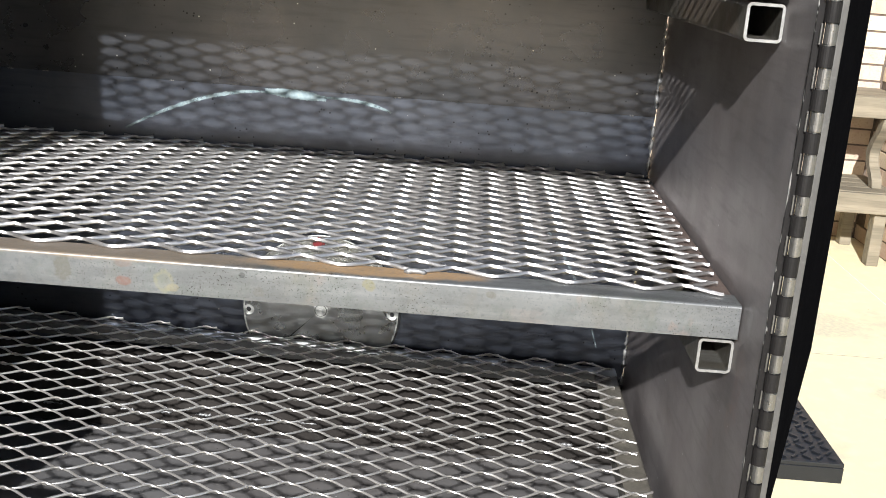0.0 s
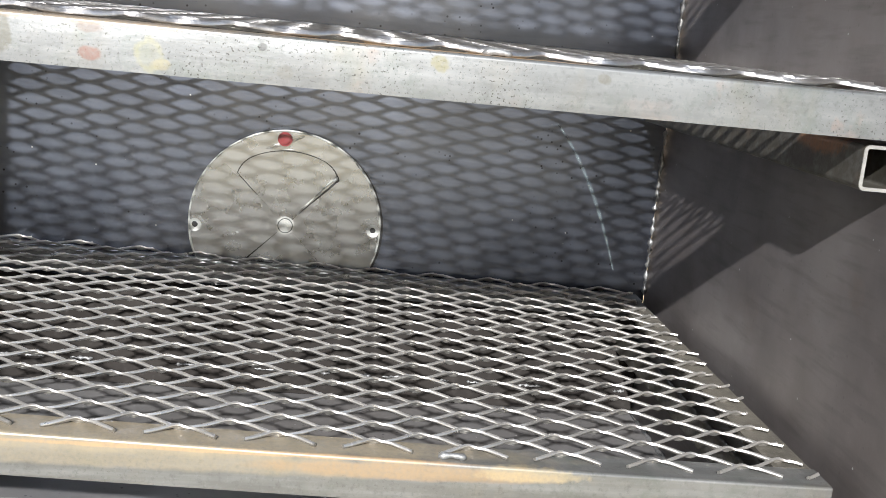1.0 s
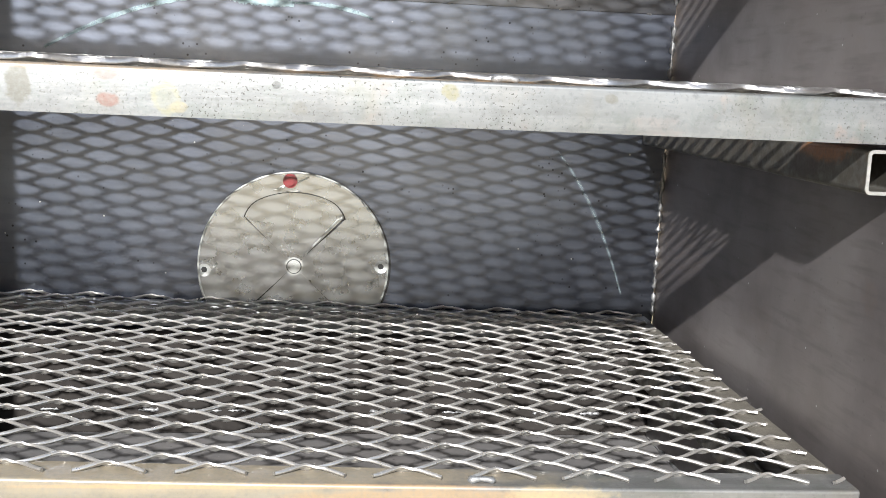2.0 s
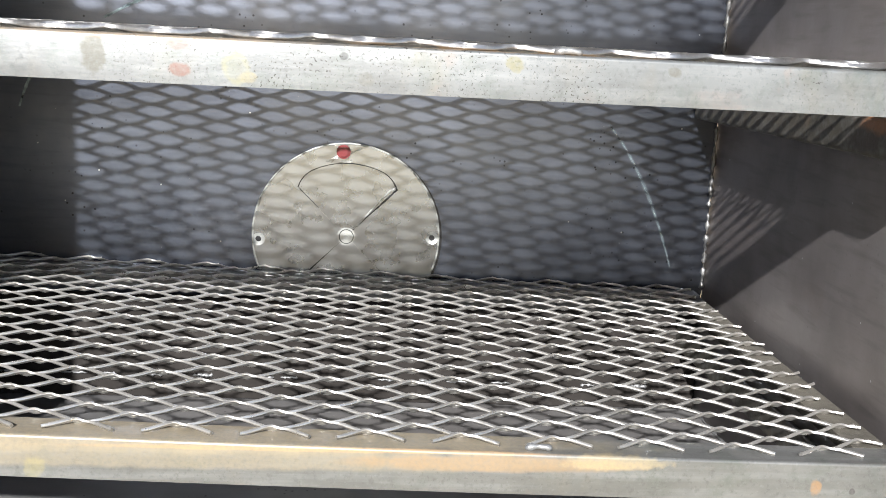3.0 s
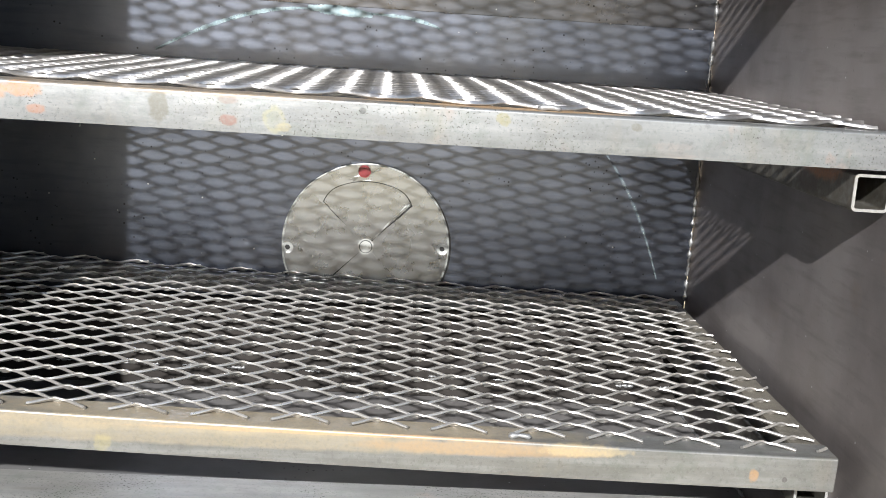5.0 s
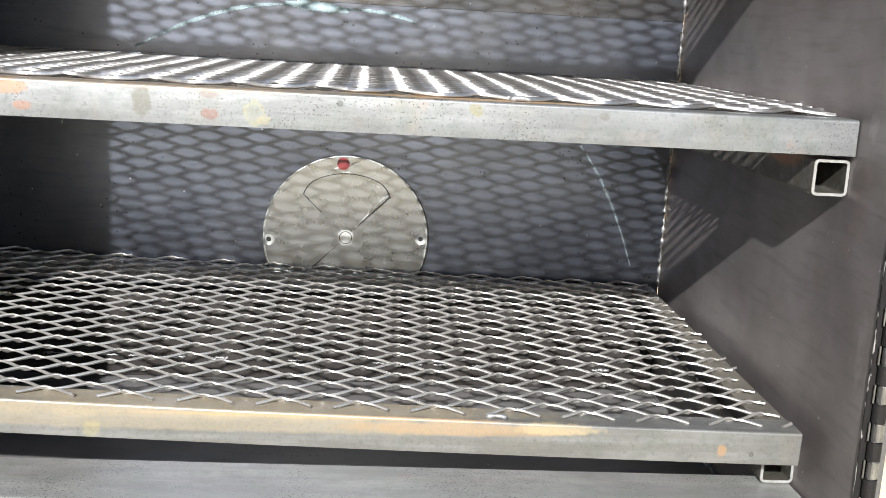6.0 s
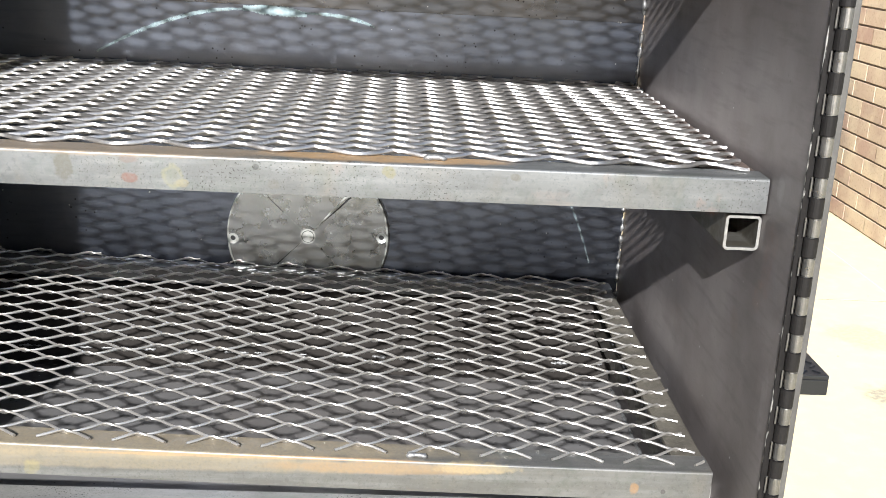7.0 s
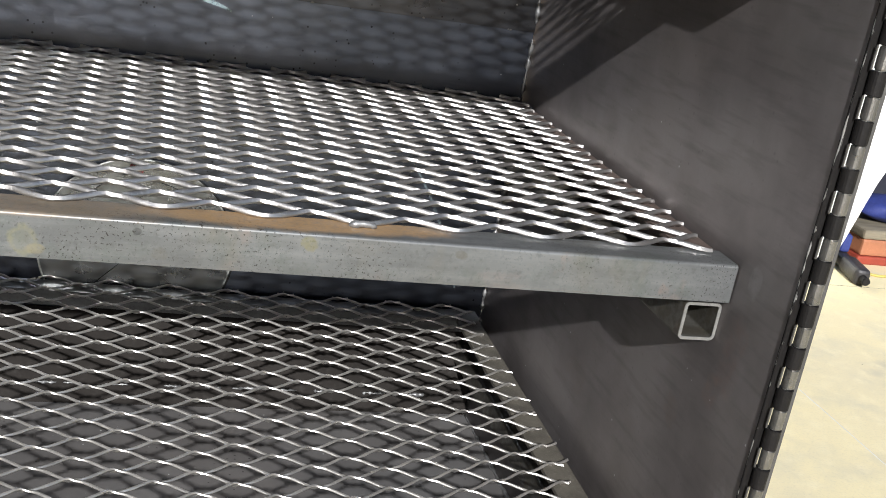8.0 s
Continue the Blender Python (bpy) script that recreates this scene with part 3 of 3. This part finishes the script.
def grooved_disc():
    """The cover disc: its two pie windows are cut out, so the inner disc shows in them."""
    bm = bmesh.new()
    outer = [(DR * math.cos(2 * math.pi * k / 96), DR * math.sin(2 * math.pi * k / 96)) for k in range(96)]
    loops = [outer, pie(44, 136, 0.0075, 0.0712), pie(224, 316, 0.0075, 0.0712)]
    loops += [[(sx - DX + 0.0060 * math.cos(k * math.pi / 12), sz - DZ + 0.0060 * math.sin(k * math.pi / 12)) for k in range(24)] for sx, sz in SCREWS]
    edges = []
    for loop in loops:
        vs = [bm.verts.new((DX + p[0], -0.006, DZ + p[1])) for p in loop]
        edges += [bm.edges.new((vs[i], vs[(i + 1) % len(vs)])) for i in range(len(vs))]
    bmesh.ops.triangle_fill(bm, edges=edges, use_beauty=True)
    ext = bmesh.ops.extrude_face_region(bm, geom=bm.faces[:])
    bmesh.ops.translate(bm, vec=(0, 0.0026, 0), verts=[v for v in ext["geom"] if isinstance(v, bmesh.types.BMVert)])
    return bm


damper = part("damper", grooved_disc(), DISC, smoker, "round brushed steel draught damper with pie windows")
for a in (44, 224):
    vane = bmesh.new()
    ring = [vane.verts.new((DX + p[0], -0.0056, DZ + p[1])) for p in pie(a + 1.9, a + 91.3, 0.0090, 0.0703)]
    vane.faces.new(ring)
    ext = bmesh.ops.extrude_face_region(vane, geom=vane.faces[:])
    bmesh.ops.translate(vane, vec=(0, 0.001, 0), verts=[v for v in ext["geom"] if isinstance(v, bmesh.types.BMVert)])
    part("vane", vane, DISC, damper)
# black disc set off to the right, its showing edge drawn as the cover's shadow
part("inner_shade_disc", cylinder(DR - 0.0004, -0.0042, -0.0004, "y", (DX + 0.0028, DZ - 0.0006), 72), BLACK, damper)
# bright bead over the upper arc only, a highlight built onto the chamfer
rim = [(DX + (DR - 0.0006) * math.cos(2 * math.pi * k / 96), -0.0058, DZ + (DR - 0.0006) * math.sin(2 * math.pi * k / 96)) for k in range(-6, 62)]
part("rim", bead(rim, 0.0010, 0.15, seed=3), FILED, damper, "bright bead for the light caught on the upper rim", True)
part("hub_washer", cylinder(0.0085, -0.0069, -0.006, "y", (DX, DZ), 32, 0.0006), FILED, damper, smooth=40)
part("hub_ring", cylinder(0.0070, -0.0072, -0.0070, "y", (DX, DZ), 24), BLACK, damper)
part("hub", join(cylinder(0.0062, -0.0080, -0.0073, "y", (DX, DZ), 28, 0.0003), cylinder(0.0043, -0.0112, -0.0079, "y", (DX, DZ), 20, 0.0019)), FILED, damper, "bright pivot bolt with washer", 60)
rod = [(DX + 0.009 + (0.032) * k / 20, -0.0064, DZ + 0.010 + 0.0365 * k / 20) for k in range(21)]
part("vane_rod", bead(rod, 0.0009, 0.3, seed=8), FILED, damper, "bright bent wire along the window edge", True)
part("rod_tip", bead([(-0.3085 + 0.0045 * k / 5, -0.0068, 0.9945 + 0.004 * k / 5) for k in range(6)], 0.0019, 0.3, seed=9), FILED, damper, "", True)
part("bolt", cylinder(0.0066, -0.0125, -0.006, "y", (-0.354, 1.030), 16, 0.0022), RED, damper, "red painted bolt head")
for n_s, (xa, za, xb, zb) in enumerate(((-0.3705, 1.0195, -0.357, 1.0262), (-0.349, 1.0275, -0.337, 1.0335), (-0.366, 1.0185, -0.3585, 1.0245), (-0.358, 1.0195, -0.345, 1.0205))):
    part("scratch", bead([(xa + (xb - xa) * k / 6, -0.0061, za + (zb - za) * k / 6) for k in range(7)], 0.0007, 0.5, seed=60 + n_s), BRIGHT, damper, "", True)
for sx, sz in SCREWS:
    cone = bmesh.new()
    loops = [[cone.verts.new((sx + r * math.cos(k * math.pi / 12), y, sz + r * math.sin(k * math.pi / 12))) for k in range(24)] for r, y in ((0.0060, -0.0060), (0.0036, -0.0048), (0.0026, -0.0046))]
    for lo, hi in zip(loops, loops[1:]):
        for k in range(24):
            cone.faces.new((lo[k], lo[(k + 1) % 24], hi[(k + 1) % 24], hi[k]))
    part("screw", cone, FILED, damper, "countersunk screw with dark socket", 50)
    part("screw_socket", cylinder(0.0027, -0.0047, -0.0043, "y", (sx - 0.0004, sz + 0.0004), 6), BLACK, damper)


# ---- racks ----
def bowed(shape, sag):
    """Lets a bar or a sheet hang by sag midway between the cabinet sides."""
    def drop(x):
        f = (x - LEFT) / -LEFT
        return -4 * sag * f * (1 - f)
    if isinstance(shape, tuple):
        return [(x, y, z + drop(x)) for x, y, z in shape[0]], shape[1]
    if sag:
        for k in range(1, 12):
            bmesh.ops.bisect_plane(shape, geom=shape.verts[:] + shape.edges[:] + shape.faces[:], plane_co=(LEFT * k / 12, 0, 0), plane_no=(1, 0, 0))
        for v in shape.verts:
            v.co.z += drop(v.co.x)
    return shape


def rack(zt, label, bar_mat, side_mat, mesh_mat, x_right, lean, cut, seed, welds, rise, gap, sag, gauge):
    x0 = LEFT + 0.006
    ob = thing("rack", ((x0 + x_right) / 2, -0.22, zt - 0.0245), label, "rack", "racks in the cabinet")
    yb = -0.006
    part("front_bar", bowed(profile(angle_outline(-0.4355, -0.410, zt, zt - 0.0245, 0.003, 0.002), "x", x0, x_right), sag), bar_mat, ob, "bright angle bar with rust and pits", 40)
    part("back_bar", bowed(profile(angle_outline(yb, yb - 0.0255, zt, zt - 0.0245, 0.003), "x", x0, x_right), sag), bar_mat, ob)
    part("side_bar", profile(angle_outline(x_right, x_right - 0.0255, zt - 0.0002, zt - 0.0245, 0.003), "y", -0.4098, yb - 0.0257), side_mat, ob)
    part("side_bar", profile(angle_outline(x0, x0 + 0.0255, zt - 0.0002, zt - 0.0245, 0.003), "y", -0.4098, yb - 0.0257), side_mat, ob)
    part("mesh_sheet", bowed(expanded(x0 + 0.006, x_right - gap, cut, -0.002, zt + 0.0022, *gauge, seed), sag), mesh_mat, ob, "expanded metal sheet of bright diamonds", 40)
    for k, wx in enumerate(welds):
        pts = [(wx - 0.008 + 0.016 * q / 8, cut - 0.002, zt + 0.001 + 0.0012 * math.sin(math.pi * q / 8) - sag * 0.8) for q in range(9)]
        part("weld_spot", bead(pts, 0.0021, 0.3, seed=seed + k), WELD, ob, "bright weld spot", True)
    if lean or rise:
        ob.rotation_euler = (radians(rise), radians(lean), 0)
        ob.location.z += math.tan(radians(rise)) * 0.215
        ob.location.z += math.tan(radians(lean)) * (x_right - x0) / 2
    return ob


rack(1.128, "middle rack of shiny expanded metal in a rusty angle frame", BAR_UP, GRIME_UP, MESH, 0.0008, 0, -0.4174, 11, (-0.2285,), 0.35, 0.004, 0.0,
     ((-0.2002, -0.2610), 0.0549, 0.0240, 0.0, -28, -17, 0.0028, 0.0027, 0.06, 0.5, 0.0004, 0.006))
rack(0.904, "lower rack of worn expanded metal in a rust-edged angle frame", BAR_LOW, GRIME, MESH_LOW, -0.0115, 1.15, -0.4275, 12, (-0.232,), 0.75, 0.001, 0.0025,
     ((-0.2685, -0.2628), 0.0540, 0.0257, 0.032, -42, -40, 0.0025, 0.0016, 0.09, 0.5, 0.0003, 0.012))
rack(1.361, "top rack of expanded metal in an angle frame", BAR_TOP, GRIME_UP, MESH, 0.0008, 0, -0.4174, 13, (-0.3,), 0, 0.004, 0.0,
     ((-0.2586, -0.2610), 0.0549, 0.0240, 0.0, -28, -17, 0.0028, 0.0027, 0.06, 0.5, 0.0004, 0.006))

# ---- hinge and door ----
HX, HY = 0.0085, -0.5008
hinge = part("hinge", box(0.0006, 0.0062, -0.4974, -0.4953, 0.70, 1.60, 0.0004, 1), DARKSTEEL, smoker, "long piano hinge down the cabinet edge")
z = 1.0605 - 13 * 0.0259
while z < 1.58:
    part("knuckle", cylinder(0.0038, z - 0.0062, z + 0.0062, "z", (HX + 0.0007, HY), 20, 0.0006), KNUCKLE, hinge)
    part("leaf_slot", box(HX - 0.0058, HX - 0.0046, HY - 0.0004, HY + 0.0006, z - 0.0064, z + 0.0064, 0.0003, 1), KNUCKLE, hinge)
    part("knuckle", cylinder(0.0046, z + 0.0066, z + 0.0193, "z", (HX, HY), 20, 0.0003), DARKSTEEL, hinge)
    z += 0.0259
part("pin", cylinder(0.0025, 0.69, 1.60, "z", (HX, HY), 10), BRIGHT, hinge)
rng = random.Random(21)
z = 0.70
while z < 1.58:
    ln = rng.uniform(0.05, 0.16)
    part("edge_weld", bead([(0.0011 + rng.uniform(-0.0002, 0.0002), -0.4966 + rng.uniform(-0.0002, 0.0002), z + ln * k / 24) for k in range(25)], 0.0006, 0.4, seed=int(z * 1000)), RIM, smoker, "", True)
    z += ln + rng.uniform(0.001, 0.006)
LEAF = plain("grey_leaf_steel", (0.085, 0.082, 0.078), 0.6, 0.1, 0.4, 30.0)
MATT = plain("matt_black", (0.006, 0.006, 0.007), 0.92, 0.0, 0.3, 30.0)
MATT.node_tree.nodes["Principled BSDF"].inputs["Specular IOR Level"].default_value = 0.0
part("door_leaf", box(0.0137, 0.0180, -0.4990, -0.4935, 0.70, 1.60, 0.0008, 2), LEAF, hinge, "grey outer leaf of the piano hinge")
FREE = Vector((0.279, 0.200))
ANG = math.atan2(FREE.y - HY, FREE.x - HX)


def on_door(bm):
    return move(bm, Matrix.Translation((HX, HY, 0)) @ Matrix.Rotation(ANG, 4, "Z"))


door = part("door", on_door(box(0.013, 0.751, 0.0, 0.004, 0.878, 1.58, 0.0008, 1)), MATT, smoker, "open black-painted steel door")
part("door_flange", on_door(box(0.728, 0.751, 0.0042, 0.026, 0.878, 1.58, 0.001, 1)), MATT, door)
part("door_flange", on_door(box(0.03, 0.7278, 0.0042, 0.024, 1.56, 1.58, 0.001, 1)), MATT, door)

# side step with raised tread pattern
step = part("side_shelf", box(SKIN + 0.0005, 0.333, 0.155, 0.40, 0.731, 0.737, 0.001), BLACK, smoker, "black tread-plate shelf on the cabinet side")
part("lip", box(SKIN + 0.0005, 0.333, 0.1545, 0.1585, 0.709, 0.7308, 0.0006, 1), BLACK, step)
part("lip", box(0.329, 0.3328, 0.159, 0.40, 0.709, 0.7308, 0.0006, 1), BLACK, step)
part("brace", box(SKIN + 0.0005, 0.306, 0.25, 0.275, 0.68, 0.730, 0.001, 1), BLACK, step)
lugs = []
for i in range(19):
    for j in range(14):
        cx, cy = 0.018 + i * 0.0168, 0.168 + j * 0.0168
        bm = box(-0.0062, 0.0062, -0.0020, 0.0020, 0, 0.0020, 0.0012, 2)
        lugs.append(move(bm, Matrix.Translation((cx, cy, 0.7368)) @ Matrix.Rotation(radians(45 if (i + j) % 2 else -45), 4, "Z")))
# the lip's highlight, put in as a thin white strip
part("edge_glint", box(0.02, 0.215, 0.1538, 0.1543, 0.7268, 0.7290, 0.0001, 1), WHITE, step, "white strip painted as the highlight on the shelf edge")
tagged(part("tread_pattern", join(*lugs), BLACK, step), kind="stuff")

# ---- bench in the corner ----
bench = thing("bench", (1.35, 4.25, 0), "weathered grey timber two-tier stand by the brick wall", "bench")
for i in range(4):
    part("board", box(0.75, 1.93, 4.03 + i * 0.12, 4.145 + i * 0.12, 0.345, 0.375, 0.006), TIMBER, bench)
    part("board", box(0.75, 1.95, 4.14 + i * 0.11, 4.245 + i * 0.11, 0.80, 0.83, 0.006), TIMBER, bench)
part("rail", box(0.75, 1.935, 4.0, 4.028, 0.27, 0.372, 0.006), TIMBER, bench)
part("rail", box(0.75, 1.955, 4.11, 4.138, 0.725, 0.828, 0.006), TIMBER, bench)
for lx in (0.80, 1.82):
    part("leg", box(lx + 0.015, lx + 0.075, 4.03, 4.10, 0, 0.344, 0.006), TIMBER, bench)
    part("leg", box(lx + 0.015, lx + 0.075, 4.44, 4.51, 0, 0.344, 0.006), TIMBER, bench)
    sweep = [(4.12 + 0.16 * math.sin(math.pi * k / 16) ** 2 * (1 - k / 26), 0.3755 + 0.3485 * k / 16) for k in range(17)]
    bm = profile(sweep + [(y + 0.055, zz) for y, zz in reversed(sweep)], "x", lx + 0.01, lx + 0.06)
    bmesh.ops.bevel(bm, geom=bm.edges[:], offset=0.004, segments=1, affect="EDGES")
    part("bracket", bm, TIMBER, bench, "curved weathered bracket")

# ---- store beside the yard: brick end, leaning white sheet and clutter ----
sheet = thing("white_sheet", (2.4, 2.9, 0), "white plastic sheet standing on edge behind the brick wall end", "panel")
outline = [(2.12, 0.0), (2.60, 0.0), (2.64, 0.14), (2.715, 0.41), (2.765, 0.49), (2.745, 0.57), (2.68, 0.62), (2.66, 0.72), (2.70, 0.84), (2.68, 1.30), (2.12, 1.34)]
bm = profile(outline, "y", 2.885, 2.915)
bmesh.ops.bevel(bm, geom=bm.edges[:], offset=0.006, segments=2, affect="EDGES")
part("panel", bm, WHITE, sheet)
part("stiffener", box(2.2, 2.24, 2.9155, 2.94, 0.0, 1.25, 0.004), WHITE, sheet)
crate = thing("crate", (3.1, 3.2, 0), "low red and orange crate on the concrete floor", "crate")
part("tray", box(2.80, 3.40, 2.97, 3.36, 0.0, 0.04, 0.01), plain("red_plastic", (0.30, 0.05, 0.03), 0.45, 0.0, 0.3, 12.0), crate, "red tray")
part("body", box(2.815, 3.39, 2.98, 3.35, 0.0405, 0.12, 0.012), ORANGE, crate)
part("lid", box(2.805, 3.395, 2.975, 3.355, 0.1205, 0.165, 0.012), TIMBER, crate, "brown board lid")
bag = thing("bag", (3.08, 3.16, 0.166), "blue canvas bag lying on the crate", "bag")
bm = bmesh.new()
bmesh.ops.create_icosphere(bm, subdivisions=3, radius=1)
for v in bm.verts:
    s = 1 + 0.16 * noise.noise(v.co * 2.2)
    v.co = (3.08 + 0.22 * v.co.x * s, 3.16 + 0.14 * v.co.y * s, 0.166 + 0.06 * max(0, 1 + v.co.z * s))
part("body", bm, BLUE, bag, smooth=True)
locker = thing("locker", (3.3, 3.9, 0), "dark navy steel locker at the back of the store", "locker")
part("body", box(2.95, 3.75, 3.75, 4.2, 0.06, 1.5, 0.01), plain("navy_paint", (0.012, 0.014, 0.03), 0.5, 0.0, 0.3, 8.0), locker)
part("plinth", box(2.97, 3.73, 3.77, 4.18, 0.0, 0.0595, 0.005), RUBBER, locker)
tool = thing("power_tool", (2.665, 2.84, 0), "black power tool with a blue grip on the floor", "tool")
lay = Matrix.Translation((2.665, 2.84, 0.0)) @ Matrix.Rotation(radians(75), 4, "Z")
bm = join(box(-0.17, 0.03, -0.036, 0.036, 0, 0.075, 0.028, 4), box(0.02, 0.15, -0.028, 0.028, 0.008, 0.064, 0.02, 3))
part("body", move(bm, lay), RUBBER, tool)
part("grip", move(box(0.09, 0.15, -0.024, 0.024, 0.0645, 0.15, 0.018, 3), lay), BLUE, tool, "blue grip")
part("nose", move(cylinder(0.018, -0.215, -0.1705, "x", (0, 0.036), 16, 0.004), lay), DARKSTEEL, tool)
cord = thing("cord", (2.9, 2.9, 0), "yellow extension cord loose on the floor", "cord")
part("cable", bead([(2.73 + 0.013 * k, 2.87 - 0.05 * math.sin(k * 0.23) - 0.0012 * k, 0.006) for k in range(50)], 0.006, 0.02, 8), YELLOW, cord, smooth=True)

# ---- brick walls, last ----
def brick_mesh(name, sx, sy, sz):
    me = bpy.data.meshes.new(name)
    bm = box(-sx / 2, sx / 2, -sy / 2, sy / 2, -sz / 2, sz / 2, 0.002, 1)
    for v in bm.verts:
        v.co += Vector(noise.noise_vector(v.co * 40)) * 0.0015
    bm.to_mesh(me)
    bm.free()
    me.materials.append(BRICK)
    return me


wall_east = part("wall_east", box(WALL_X + 0.005, WALL_X + 0.11, WALL_END + 0.004, CORNER_Y + 0.11, 0, 2.6), MORTAR)
tagged(wall_east, "tan brick wall with dark raked joints", "wall", kind="structure")
wall_north = part("wall_north", box(-1.797, WALL_X + 0.004, CORNER_Y + 0.005, CORNER_Y + 0.11, 0, 2.6), MORTAR)
# unseen wall, added to keep western sky light off the cabinet side
blocker_west = part("blocker_west", box(-1.9, -1.8, -5.5, CORNER_Y + 0.11, 0, 2.6), plain("rendered_wall", (0.34, 0.30, 0.25), 0.9, 0.0, 0.3, 2.0, 0.004))
tagged(blocker_west, "unseen plain tan wall added to block light from the west", "wall", kind="structure")
tagged(wall_north, "tan brick wall with dark raked joints", "wall", kind="structure")
along_y = [brick_mesh("brick_side", 0.10, 0.2345, 0.076) for _ in range(3)]
along_x = [brick_mesh("brick_front", 0.2345, 0.10, 0.076) for _ in range(3)]
half_y = brick_mesh("brick_half", 0.10, 0.109, 0.075)
half_x = brick_mesh("brick_end", 0.118, 0.10, 0.075)
rng = random.Random(9)
for course in range(30):
    zc = 0.043 + course * 0.086
    off = 0.12 * (course % 2)
    y = WALL_END + 0.115 - off
    while y < CORNER_Y:
        me = rng.choice(along_y)
        yy = y
        if y < WALL_END + 0.1:
            me, yy = half_y, WALL_END + 0.055
        if y + 0.115 < CORNER_Y + 0.12:
            ob = new("brick", me)
            ob.parent = wall_east
            ob.location = (WALL_X + 0.05 + rng.uniform(-0.0015, 0.0015), yy, zc)
        y += 0.24
    if course % 2:
        ob = new("brick", half_x)
        ob.parent = wall_north
        ob.location = (WALL_X - 0.066, CORNER_Y + 0.05, zc)
    if course < 18:
        x = WALL_X - 0.13 - off
        while x > 0.2:
            ob = new("brick", rng.choice(along_x))
            ob.parent = wall_north
            ob.location = (x, CORNER_Y + 0.05 + rng.uniform(-0.0015, 0.0015), zc)
            x -= 0.24
# the far run of the north wall, never seen close
far = []
for course in range(30):
    x = (0.08 if course % 2 else -0.04) if course < 18 else WALL_X - 0.13 - 0.12 * (course % 2)
    while x > -1.65:
        far.append(move(box(-0.1145, 0.1145, -0.05, 0.05, -0.0375, 0.0375), Matrix.Translation((x, CORNER_Y + 0.05, 0.043 + course * 0.086))))
        x -= 0.24
verts, faces = [], []
for bm in far:
    base = len(verts)
    bm.verts.index_update()
    verts += [tuple(v.co) for v in bm.verts]
    faces += [tuple(base + v.index for v in f.verts) for f in bm.faces]
    bm.free()
tagged(part("brick_run", (verts, faces), BRICK, wall_north), kind="stuff")
